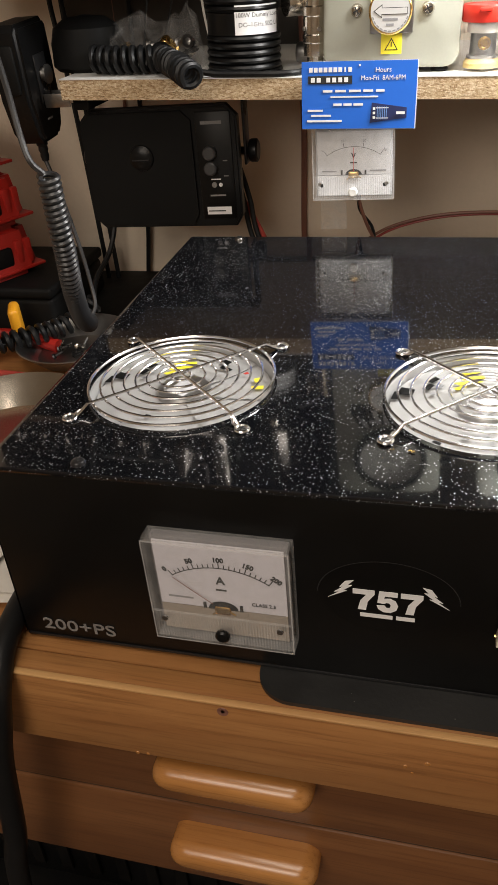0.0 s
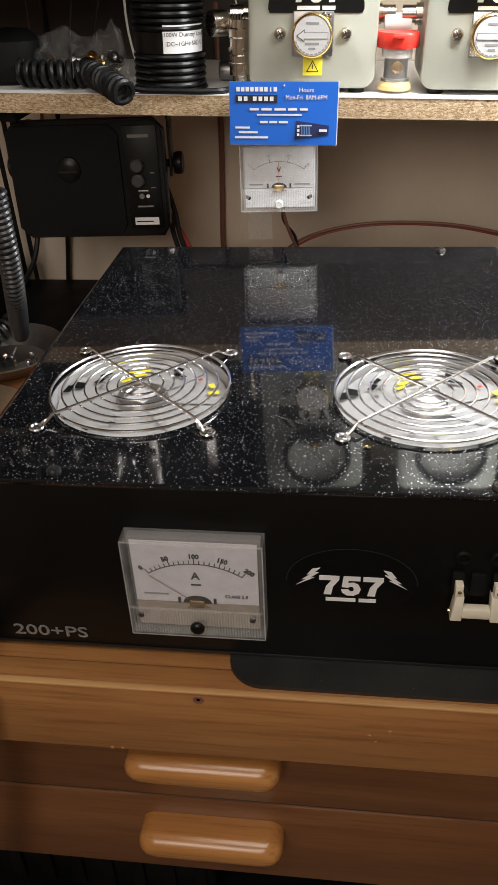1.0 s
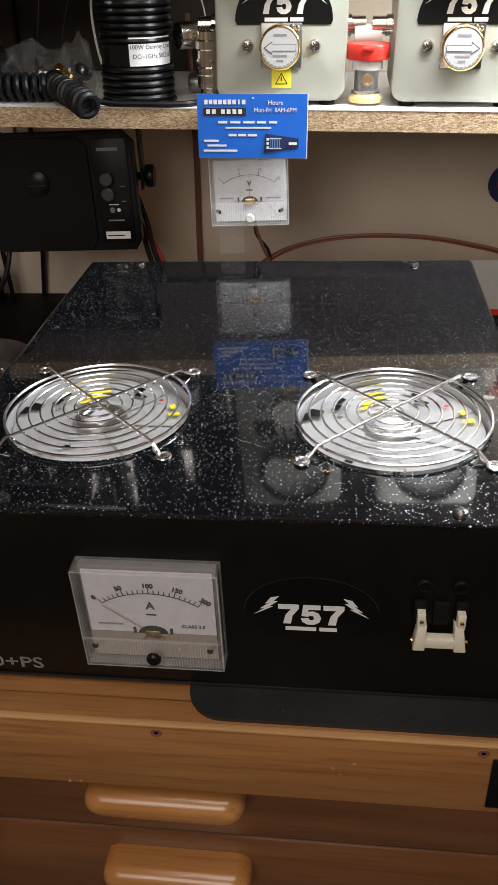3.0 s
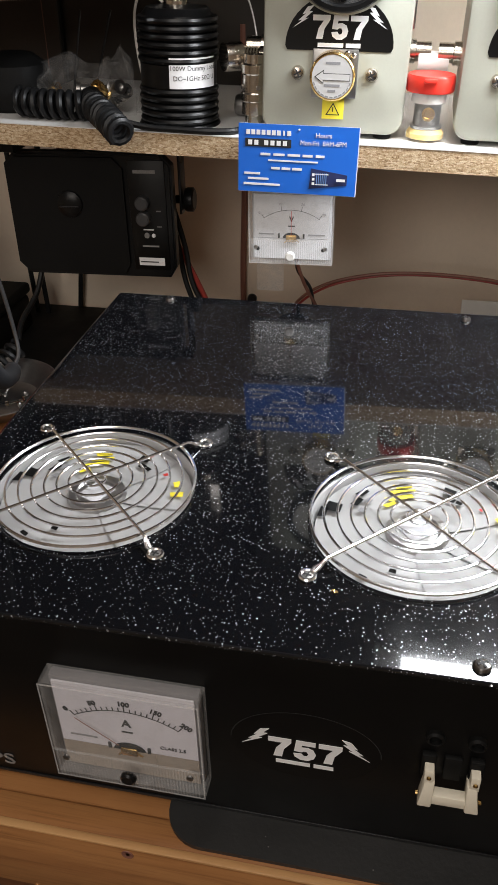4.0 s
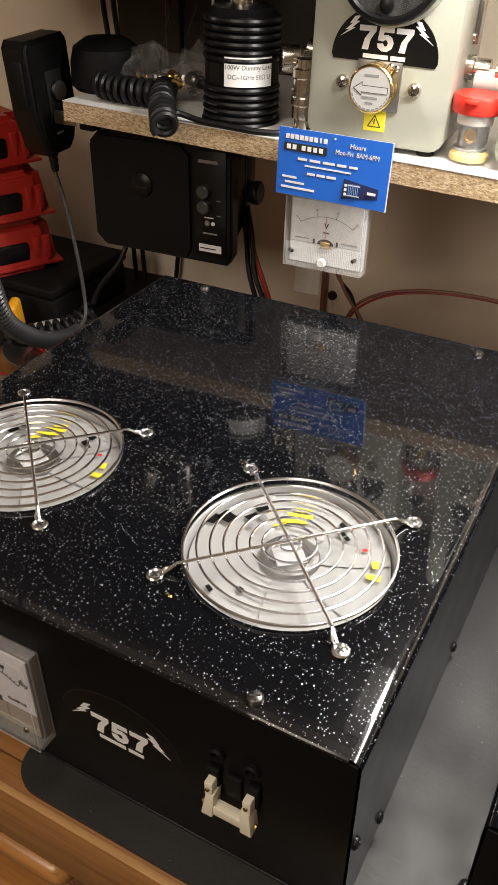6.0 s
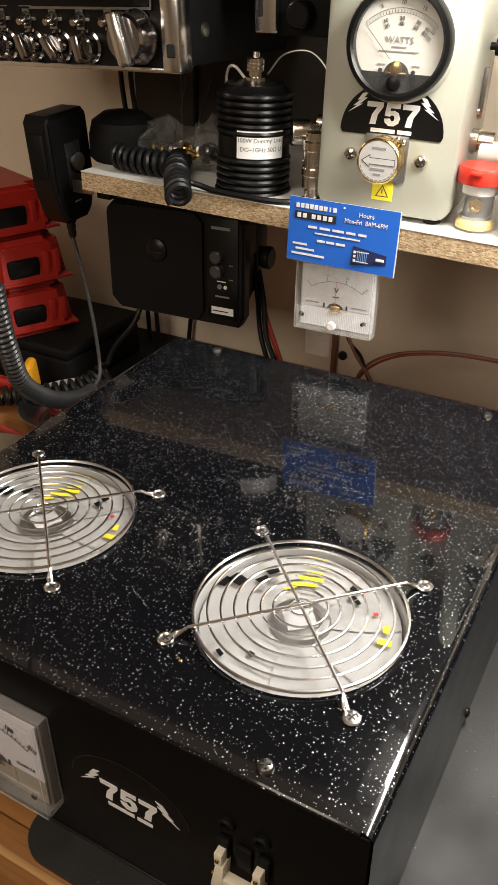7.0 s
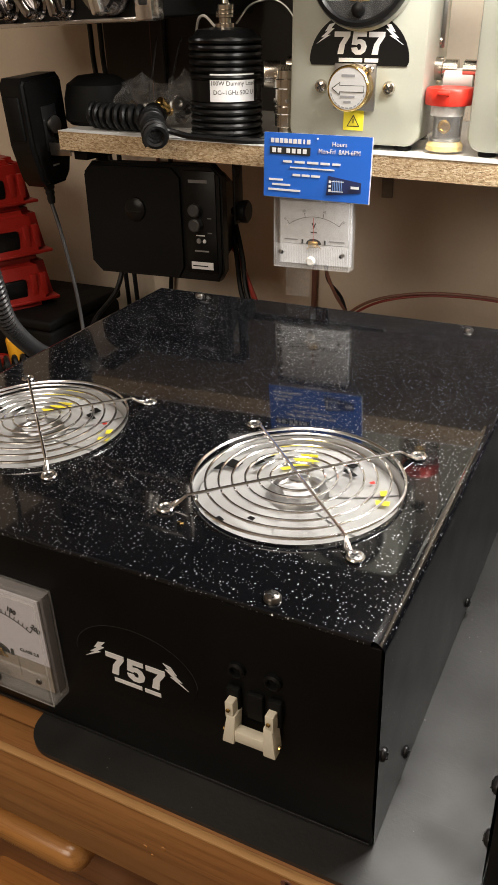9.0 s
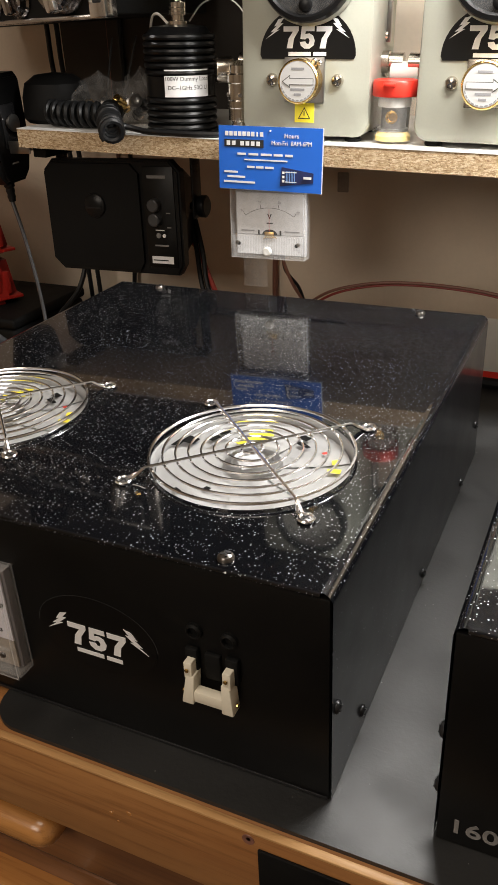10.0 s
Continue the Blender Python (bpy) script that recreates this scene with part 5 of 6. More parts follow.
# ---------- speaker under the shelf ----------
def speaker():
    t = thing("speaker", "black square communications speaker bolted under the shelf", "speaker", at(-0.318, 0.352, 1.106) @ pose(0, 0, 0, -2, 0, 3))
    w, h = 0.160, 0.116

    def octagon(w, h, c):
        return [(-w / 2 + c, -h / 2), (w / 2 - c * 0.6, -h / 2), (w / 2, -h / 2 + c), (w / 2, h / 2 - c), (w / 2 - c, h / 2), (-w / 2 + c, h / 2), (-w / 2, h / 2 - c), (-w / 2, -h / 2 + c)]
    bm = outline(octagon(w, h, 0.011), 0.012)
    bmesh.ops.bevel(bm, geom=[e for e in bm.edges if max(v.co.y for v in e.verts) < -0.011], offset=0.002, segments=2, affect="EDGES")
    part("front", bm, "black", t, "black moulded front", at(0, 0.012, 0))
    bm = outline(octagon(w - 0.01, h - 0.01, 0.012), 0.055)
    for v in bm.verts:
        if v.co.y > -0.001:
            v.co.x *= 0.82
            v.co.z *= 0.8
    part("back_shell", bm, "black", t, "black back shell", at(0, 0.067, 0))
    gr = part("grille", outline(octagon(0.112, 0.108, 0.009), 0.004), "black_matte", t, "matte black speaker cloth", at(-0.021, 0.0005, 0))
    part("badge", lathe([(0.0125, 0), (0.012, 0.0018), (0.009, 0.0034), (0.004, 0.0042), (0, 0.0044)], 24), "black", gr, "dark round badge", at(0.003, -0.004, 0.012, 90))
    part("badge_bar", block(-0.006, 0.012, -0.0085, -0.004, 0.0095, 0.011, 0.0004), "darksteel", gr, "", None, False)
    xs = 0.0565
    strip = part("control_strip", block(xs - 0.0175, xs + 0.0175, -0.0012, 0.001, -h / 2 + 0.008, h / 2 - 0.006, 0.0008), "panel", t, "black control strip")
    part("maker_bar", block(xs - 0.012, xs + 0.009, -0.0016, -0.0012, 0.0405, 0.0435), "grey_print", strip, "pale print bar", None, False)
    for z in (0.0145, 0.0):
        part("knob", lathe([(0.0068, 0), (0.0064, 0.007), (0.005, 0.008), (0, 0.008)], 24), "black_knob", strip, "round black knob", at(xs - 0.0045, -0.0012, z, 90))
        part("print_bar", block(xs + 0.0075, xs + 0.012, -0.0016, -0.0012, z - 0.0085, z - 0.0075), "grey_print", strip, "", None, False)
    for x, r in ((-0.003, 0.0028), (0.0035, 0.002)):
        part("light", lathe([(r, 0), (r * 0.9, 0.001), (0, 0.0014)], 14), "white_ink" if x > 0 else "grey_print", strip, "small pale button", at(xs + x, -0.0012, -0.0165, 90))
    part("print_bar", block(xs - 0.006, xs + 0.004, -0.0016, -0.0012, -0.0115, -0.0105), "white_ink", strip, "", None, False)
    part("print_bar", block(xs - 0.008, xs + 0.008, -0.0016, -0.0012, -0.0275, -0.026), "grey_print", strip, "", None, False)
    part("logo_plate", block(xs - 0.0125, xs + 0.0125, -0.0017, -0.0012, -0.0455, -0.038), "white_ink", strip, "white logo block", None, False)
    part("logo_gap", block(xs - 0.011, xs + 0.0065, -0.002, -0.0017, -0.0425, -0.0415), "panel", strip, "", None, False)
    for s in (-1, 1):
        part("clamp_knob", lathe([(0.004, 0), (0.004, 0.009), (0.0105, 0.0095), (0.0115, 0.012), (0.0115, 0.017), (0.0095, 0.0185), (0, 0.0185)], 22), "black", t, "round black clamp knob", at(s * (w / 2 - 0.006), 0.038, 0.008, 0, 90 * s))
        part("yoke_arm", block(s * (w / 2 + 0.0005) - 0.0012, s * (w / 2 + 0.0005) + 0.0012, 0.028, 0.048, -0.004, h / 2 + 0.014, 0.0005), "darksteel", t, "black mounting yoke")
    part("yoke", block(-w / 2, w / 2, 0.028, 0.048, h / 2 + 0.009, h / 2 + 0.0125), "darksteel", t, "black mounting yoke")


M["black_knob"] = plain("grey_black_knob", (0.05, 0.05, 0.052), 0.4, 0, 0.2, 500, 0.1)
speaker()


# ---------- two-way radio and the box beside it ----------
def radio():
    t = thing("radio", "black two-way radio with chrome bezel and chrome knobs", "radio", at(-0.262, 0.300, 1.290) @ pose(0, 0, 0, 0, -0.6, 0))
    part("case", block(-0.295, -0.006, 0.012, 0.2, 0.003, 0.075, 0.002), "black_matte", t, "black metal case")
    part("face", block(-0.298, -0.018, 0.004, 0.012, 0.004, 0.074), "panel", t, "black front face", None, False)
    fr = part("bezel", block(-0.302, -0.0005, -0.002, 0.010, 0.0, 0.004, 0.001), "chrome", t, "chrome bezel")
    part("corner_post", block(-0.0175, 0.0, -0.004, 0.016, 0.0, 0.078, 0.002), "chrome", fr, "broad chrome corner post")
    part("rail", block(-0.302, -0.018, -0.002, 0.010, 0.074, 0.078, 0.001), "chrome", fr, "chrome rail")
    part("handle_cut", block(-0.012, -0.004, -0.0046, -0.004, 0.012, 0.022, 0.001), "ink", fr, "", None, False)
    part("display", block(-0.158, -0.031, 0.0005, 0.004, 0.0485, 0.072, 0.0008), "panel", t, "dark display window")
    part("display_trim", block(-0.16, -0.029, 0.001, 0.0042, 0.0462, 0.0482), "steel", t, "silver display trim")
    part("display_trim", block(-0.0305, -0.0285, 0.001, 0.0042, 0.0484, 0.073), "steel", t, "silver display trim")
    big = part("channel_knob", lathe([(0.0215, 0), (0.0215, 0.004), (0.0205, 0.006), (0.0192, 0.008), (0.0185, 0.020), (0.0165, 0.0225), (0, 0.0225)], 36), "knob_chrome", t, "large chrome channel knob", at(-0.045, 0.004, 0.026, 90))
    part("grip", block(-0.0055, 0.0055, -0.0205, 0.0205, 0.019, 0.032, 0.003), "chrome", big, "raised grip bar", pose(0, 0, 0, 0, 0, 14))
    for k in range(6):
        kn = part("knob", lathe([(0.0135, 0), (0.0135, 0.003), (0.0115, 0.0045), (0.0105, 0.012), (0.009, 0.0135), (0, 0.0135)], 28), "knob_chrome", t, "small chrome knob", at(-0.0975 - 0.0318 * k, 0.004, 0.0175, 90))
        part("grip", block(-0.0045, 0.0045, -0.0105, 0.0105, 0.011, 0.021, 0.0025), "knob_chrome", kn, "grip bar", pose(0, 0, 0, 0, 0, (12, 38, 22, -20, 30, 5)[k]))
    for k in range(6):
        bm = block(-0.0105, 0.0105, -0.0078, 0.0078, 0, 0.0014)
        bmesh.ops.bevel(bm, geom=[e for e in bm.edges if abs(e.verts[0].co.z - e.verts[1].co.z) > 0.001], offset=0.0065, segments=4, affect="EDGES")
        sw = part("switch_ring", bm, "steel", t, "silver switch surround", at(-0.075 - 0.0305 * k, 0.004, 0.0385, 90))
        part("well", lathe([(0.0062, 0.0015), (0.0055, 0.0018), (0, 0.0016)], 18), "ink", sw, "dark switch well")
        part("toggle", lathe([(0.0048, 0.0016), (0.0045, 0.006), (0.0038, 0.011), (0.0026, 0.0125), (0, 0.0125)], 16), "nickel", sw, "small toggle", pose(0, 0.0005, 0, 12))
        part("print_bar", block(-0.008, 0.008, 0.0095, 0.0103, -0.0002, 0.0003), "grey_print", sw, "", None, False)
    for z, y in ((0.03, 0.045), (0.062, 0.05)):
        part("side_screw", lathe([(0.006, 0), (0.0055, 0.002), (0, 0.003)], 16), "steel", t, "case screw", at(-0.006, y, z, 0, 90))
    # hangs from a plate fixed to the wall behind it
    for x in (-0.25, -0.04):
        part("hanger", block(x - 0.008, x + 0.008, 0.06, 0.12, 0.075, 0.1835, 0.001), "black_matte", t, "black hanging bracket")


radio()


# sheet added over the wall to make this stretch of it darker
tagged(part("dark_wall_sheet", block(-0.487, -0.12, 0.533, 0.5396, 1.17, 1.4755, 0.001), "board"), "dark brown sheet added over the wall behind the radios", "board", kind="structure")


def second_radio():
    t = thing("scanner", "black box with a chrome edge hung above the shelf", "radio", at(-0.214, 0.36, 1.318))
    part("case", block(0.0, 0.055, 0.004, 0.178, -0.002, 0.085, 0.003), "black_matte", t, "black case")
    part("edge", block(-0.012, 0.008, -0.004, 0.004, 0.0, 0.085, 0.0015), "chrome", t, "chrome front edge")
    part("slot", block(-0.0085, -0.0045, -0.0048, -0.004, 0.012, 0.075, 0.001), "ink", t, "dark slot", None, False)
    part("hanger", block(0.02, 0.035, 0.06, 0.12, 0.085, 0.1577, 0.001), "black_matte", t, "black hanging bracket")
    part("knob", lathe([(0.011, 0), (0.0105, 0.012), (0.009, 0.0135), (0, 0.0135)], 24), "black", t, "black knob", at(0.03, 0.004, 0.014, 90))


second_radio()


# ---------- microphone and its cords ----------
def microphone():
    t = thing("microphone", "black hand microphone clipped to the shelf end", "microphone", at(-0.434, 0.331, 1.195) @ pose(0, 0, 0, 3, 0, 0) @ pose(0, 0, 0, 0, 0, -90))
    pts = [(-0.031, -0.018), (-0.022, -0.045), (-0.014, -0.053), (0.017, -0.053), (0.0235, -0.045), (0.031, -0.012), (0.031, 0.046), (0.026, 0.052), (-0.026, 0.052), (-0.031, 0.046)]
    bm = outline(pts, 0.032)
    bmesh.ops.bevel(bm, geom=[e for e in bm.edges if max(v.co.y for v in e.verts) < -0.031 or min(v.co.y for v in e.verts) > -0.001], offset=0.004, segments=3, affect="EDGES")
    part("body", bm, "black", t, "black moulded body", at(0, 0.016, 0))
    clip = part("clip", block(-0.011, 0.011, 0.016, 0.0178, -0.018, 0.024, 0.0006), "darksteel", t, "dark steel hang plate")
    part("stud", lathe([(0.006, 0), (0.006, 0.003), (0.0085, 0.004), (0.0085, 0.006), (0, 0.0065)], 20), "steel", clip, "steel hang stud", at(0, 0.0178, 0.006, -90))
    for s in (-1, 1):
        part("clip_wing", block(s * 0.0085 - 0.0007, s * 0.0085 + 0.0007, 0.018, 0.044, -0.0225, -0.010, 0.0005), "steel", clip, "bent steel clip wing", pose(0, 0, 0, 0, 0, 0))
    part("key", block(0.029, 0.0335, -0.009, 0.009, -0.006, 0.036, 0.002), "black_matte", t, "push-to-talk key")
    part("print_bar", block(-0.004, 0.006, 0.016, 0.0163, -0.034, -0.0325), "grey_print", t, "", None, False)
    part("strain_relief", lathe([(0.0055, -0.052), (0.0058, -0.058), (0.0045, -0.06), (0.005, -0.063), (0.004, -0.066), (0.0045, -0.069), (0.0035, -0.074), (0, -0.074)], 14), "rubber", t, "ribbed strain relief")


microphone()


def cord(name, label, pts, r, material, step=8, sides=8, cat="cable", group=""):
    return tagged(part(name, tube(spline(pts, step), r, sides), material), label, cat, group)


mic_cord = thing("coiled_cord", "coiled black microphone cord looping beside the bench", "cord", at(0, 0, 0))
part("lead", tube(spline([(-0.434, 0.334, 1.122), (-0.424, 0.331, 1.09), (-0.411, 0.325, 1.04), (-0.402, 0.318, 0.995), (-0.398, 0.31, 0.975), (-0.402, 0.298, 0.963)], 8), 0.0021, 8), "cord_grey", mic_cord, "straight grey lead")
part("coil", coil([(-0.402, 0.30, 0.962), (-0.385, 0.265, 0.975), (-0.35, 0.19, 1.015), (-0.318, 0.125, 1.068), (-0.307, 0.105, 1.11), (-0.305, 0.1, 1.14), (-0.304, 0.098, 1.166)], 74, 0.0066, 0.002), "cord_grey", mic_cord, "tightly coiled section")
part("lead", tube(spline([(-0.304, 0.092, 1.168), (-0.31, 0.088, 1.178), (-0.3155, 0.092, 1.195), (-0.32, 0.095, 1.23), (-0.325, 0.09, 1.29), (-0.335, 0.08, 1.38), (-0.35, 0.06, 1.5), (-0.36, 0.06, 2.4)], 8), 0.0022, 8), "cord_grey", mic_cord, "straight grey lead going up")

cord2 = thing("coiled_cord", "second coiled black cord lying on the bench", "cord", at(0, 0, 0))
part("coil", coil([(-0.60, 0.20, 0.958), (-0.535, 0.235, 0.952), (-0.475, 0.275, 0.95), (-0.435, 0.315, 0.952), (-0.415, 0.345, 0.965)], 26, 0.009, 0.0031), "rubber", cord2, "coiled section")
part("tail", tube(spline([(-0.415, 0.345, 0.972), (-0.418, 0.365, 0.985), (-0.41, 0.40, 1.01), (-0.405, 0.42, 1.06), (-0.405, 0.44, 1.15)], 8), 0.003, 8), "rubber", cord2, "straight tail")


def shelf_cord():
    t = thing("cord_bundle", "black coiled cord and puck lying on the shelf", "cord", on_shelf(0, 0))
    part("coil", coil([(-0.362, 0.33, 0.0135), (-0.342, 0.328, 0.0128), (-0.32, 0.328, 0.0128), (-0.300, 0.33, 0.0128)], 8, 0.0096, 0.003, 7), "rubber", t, "loose coil of cord")
    part("coil", coil([(-0.305, 0.352, 0.0135), (-0.289, 0.322, 0.0128), (-0.266, 0.288, 0.0115), (-0.245, 0.259, 0.0075)], 11, 0.0092, 0.0029, 7), "rubber", t, "end loops reaching out over the edge")
    part("tail", tube(spline([(-0.268, 0.297, 0.010), (-0.258, 0.307, 0.006), (-0.24, 0.308, 0.003), (-0.215, 0.307, 0.0027), (-0.185, 0.308, 0.0026), (-0.165, 0.32, 0.0026), (-0.165, 0.36, 0.0026)], 8), 0.0026, 8), "rubber", t, "straight tail along the edge")


shelf_cord()
tagged(part("magnet_puck", lathe([(0, 0), (0.031, 0), (0.035, 0.004), (0.0345, 0.024), (0.031, 0.037), (0.02, 0.0445), (0, 0.047)], 36), "black_matte", None, "", on_shelf(-0.385, 0.372)), "round black rubber puck on the shelf", "puck")


def parts_bag(m, size, seed, label):
    bm = bmesh.new()
    bmesh.ops.create_icosphere(bm, subdivisions=3, radius=1)
    for v in bm.verts:
        q = v.co * 2.4 + Vector((seed, 0, 0))
        k = 0.75 + 0.45 * noise.noise(q) + 0.25 * abs(noise.noise(q * 3))
        v.co = Vector((v.co.x * size[0] * k, v.co.y * size[1] * k, max(-0.2, v.co.z * k) * size[2]))
    t = thing("parts_bag", label, "bag", m)
    o = part("film", bm, "bag", t, "crumpled clear film", at(0, 0, size[2] * 0.2 + 0.0004), False)
    o.visible_shadow = False
    rnd = random.Random(seed)
    for k in range(5):
        x, y = rnd.uniform(-0.5, 0.5) * size[0], rnd.uniform(-0.4, 0.4) * size[1]
        part("fitting", lathe([(0.006, 0), (0.0065, 0.003), (0.0045, 0.004), (0.0045, 0.011), (0.006, 0.012), (0.006, 0.016), (0.003, 0.016), (0, 0.012)], 16), ("steel", "nickel", "darksteel", "brass", "steel")[k], t, "metal cable fitting", at(x, y, 0.008 + 0.003 * k, rnd.uniform(40, 110), rnd.uniform(0, 60), rnd.uniform(0, 360)))


parts_bag(on_shelf(-0.327, 0.368), (0.044, 0.028, 0.042), 3, "crumpled clear plastic bag of metal fittings on the shelf")
parts_bag(on_shelf(-0.287, 0.372), (0.024, 0.022, 0.046), 8, "small clear bag of cable fittings beside the dummy load")


# ---------- tool cases, bowls and paper on the left of the bench ----------
def tool_case(m):
    t = thing("tool_case", "red plastic tool battery case stacked on others", "case", m, "stacked red cases")
    bm = block(-0.075, 0.075, -0.05, 0.05, 0, 0.056)
    bmesh.ops.bevel(bm, geom=[e for e in bm.edges if abs(e.verts[0].co.z - e.verts[1].co.z) > 0.01], offset=0.016, segments=4, affect="EDGES")
    bmesh.ops.bevel(bm, geom=[e for e in bm.edges if abs(e.verts[0].co.z - e.verts[1].co.z) < 1e-6], offset=0.006, segments=3, affect="EDGES")
    for v in bm.verts:
        f = 1 - 0.13 * (v.co.z / 0.056)
        v.co.x, v.co.y = v.co.x * f, v.co.y * f
    part("shell", bm, "red", t, "red moulded shell")
    part("seam", block(-0.0755, 0.0755, -0.0505, 0.0505, 0.006, 0.0095, 0.001), "red", t, "red rim", None)
    part("inset", block(-0.03, 0.03, -0.052, -0.044, 0.014, 0.038, 0.003), "black", t, "black recessed panel")
    part("inset", block(0.069, 0.0735, -0.026, 0.012, 0.014, 0.036, 0.003), "black", t, "black recessed panel")
    for y in (0.022, 0.034):
        part("rib", block(0.066, 0.0725, y - 0.004, y + 0.004, 0.012, 0.04, 0.0015), "red", t, "raised rib")
    for x in (0.042, 0.054):
        part("rib", block(x - 0.004, x + 0.004, -0.0505, -0.044, 0.012, 0.04, 0.0015), "red", t, "raised rib")


base = thing("black_case", "matte black equipment case under the red cases", "case", at(0, 0, 0))
part("body", block(-0.66, -0.46, 0.33, 0.47, TOP + 0.0042, 0.972, 0.006, 3), "black_matte", base, "black case body")
part("lid", block(-0.662, -0.458, 0.328, 0.472, 0.9724, 0.985, 0.004, 3), "black_matte", base, "black case lid")
part("latch", block(-0.575, -0.545, 0.3245, 0.33, 0.958, 0.98, 0.002), "black", base, "black latch")
for k in range(3):
    tool_case(at(-0.588 + (0.004, 0.0, -0.014)[k], 0.385, 0.9855 + 0.0565 * k) @ pose(0, 0, 0, 0, 0, (-28, -25, -22)[k]))

tagged(part("clamp_handle", block(-0.006, 0.006, -0.013, 0.013, 0, 0.04, 0.005, 3), "orange", None, "", at(-0.492, 0.302, TOP + 0.012) @ pose(0, 0, 0, 8, 0, 25)), "orange plastic tool handle beside the black case", "handle")
tagged(part("pliers_grip", tube(spline([(-0.62, 0.27, TOP + 0.02), (-0.55, 0.285, TOP + 0.02), (-0.49, 0.30, TOP + 0.014), (-0.44, 0.29, TOP + 0.0085)], 8), 0.0075, 10), "red"), "red rubber-gripped tool lying on the bench", "tool")


def dish(m, r, h, material, label):
    bm = lathe([(0, 0.0), (r * 0.62, 0.0), (r * 0.7, 0.002), (r * 0.93, h * 0.8), (r, h), (r * 1.02, h + 0.0008), (r * 1.0, h + 0.0015), (r * 0.92, h * 0.85), (r * 0.68, 0.0035), (0, 0.003)], 48)
    return tagged(part("parts_dish", bm, material, None, "", m), label, "dish", "parts dishes on the bench")


dish(at(-0.418, 0.288, TOP + 0.0043 - 0.004), 0.062, 0.02, "steel", "round magnetic steel dish holding small screws")
dish(at(-0.405, 0.115, TOP), 0.085, 0.024, "nickel", "shiny round steel dish on the bench")
rnd = random.Random(11)
for k in range(14):
    a, r = rnd.uniform(0, 6.28), rnd.uniform(0, 0.034)
    sc_ = part("loose_screw", lathe([(0.0035, 0), (0.003, 0.002), (0.0014, 0.0026), (0.0013, 0.012), (0, 0.013)], 8), ("steel", "nickel", "darksteel")[k % 3], None, "", at(-0.418 + r * math.cos(a), 0.288 + r * math.sin(a), TOP + 0.0065, rnd.uniform(60, 100), 0, rnd.uniform(0, 360)))
    tagged(sc_, "small loose screw in the steel dish", "screw", "screws in the dish")

cord("red_cable", "red insulated test cable lying across the bench", [(-0.62, 0.225, 0.94), (-0.52, 0.222, 0.937), (-0.44, 0.218, 0.936), (-0.385, 0.20, 0.935), (-0.33, 0.185, 0.933), (-0.295, 0.20, 0.934)], 0.0042, "redwire", cat="cable")
cord("black_cable", "black test cable lying across the bench", [(-0.62, 0.205, 0.933), (-0.5, 0.202, 0.932), (-0.42, 0.198, 0.932), (-0.36, 0.185, 0.932), (-0.30, 0.18, 0.932)], 0.0042, "rubber", cat="cable")
# heavy cord that drops over the front edge
cord("power_cable", "thick black power cable draped over the bench edge", [(-0.292, 0.02, 0.937), (-0.288, -0.06, 0.937), (-0.2805, -0.115, 0.9385), (-0.275, -0.143, 0.925), (-0.277, -0.1505, 0.9), (-0.286, -0.152, 0.858), (-0.297, -0.152, 0.78), (-0.311, -0.152, 0.71), (-0.33, -0.152, 0.5), (-0.35, -0.152, 0.1)], 0.0082, "rubber", 8, 12)


def papers():
    rnd = random.Random(2)
    for k in range(4):
        bm = bmesh.new()
        bmesh.ops.create_grid(bm, x_segments=10, y_segments=10, size=0.5)
        for v in bm.verts:
            v.co = Vector((v.co.x * 0.11, v.co.y * 0.15, 0.004 * math.sin(v.co.x * 5 + k) * (v.co.x + 0.5)))
        geo = bmesh.ops.extrude_face_region(bm, geom=bm.faces[:])
        for v in geo["geom"]:
            if isinstance(v, bmesh.types.BMVert):
                v.co.z += 0.0003
        o = part("paper_sheet", bm, "paper", None, "", at(-0.352 - 0.004 * k, -0.02 + 0.006 * k, TOP + 0.0045 + 0.0052 * k) @ pose(0, 0, 0, 0, 0, rnd.uniform(-12, 12)), False)
        tagged(o, "loose curled white paper sheet beside the power supply", "paper", "loose papers")


papers()

# ---------- cables on and near the wall ----------
cord("wall_wire", "thin red-brown wire looping along the wall", [(-0.15, 0.43, 0.95), (-0.135, 0.425, 0.995), (-0.105, 0.42, 1.022), (-0.06, 0.42, 1.036), (-0.01, 0.42, 1.041), (0.05, 0.42, 1.039), (0.1, 0.42, 1.031), (0.15, 0.42, 1.018), (0.25, 0.43, 0.98), (0.32, 0.44, 0.934)], 0.0016, "brownwire")
cord("wall_wire", "thin red-brown wire looping along the wall", [(-0.15, 0.434, 0.948), (-0.134, 0.428, 0.991), (-0.103, 0.424, 1.018), (-0.06, 0.424, 1.032), (-0.01, 0.424, 1.0375), (0.05, 0.424, 1.0355), (0.1, 0.424, 1.027), (0.15, 0.424, 1.014), (0.25, 0.434, 0.976), (0.32, 0.444, 0.934)], 0.0014, "redwire")
cord("wall_wire", "upright brown cable fixed to the wall", [(-0.213, 0.533, 0.93), (-0.212, 0.534, 1.0), (-0.208, 0.535, 1.1), (-0.206, 0.535, 1.25)], 0.0035, "brownwire")
cord("meter_lead", "twisted dark lead hanging from the volt meter", [(-0.122, 0.335, 1.10), (-0.118, 0.338, 1.075), (-0.112, 0.348, 1.05), (-0.102, 0.365, 1.02), (-0.095, 0.385, 0.98), (-0.09, 0.40, 0.934)], 0.0017, "brownwire")
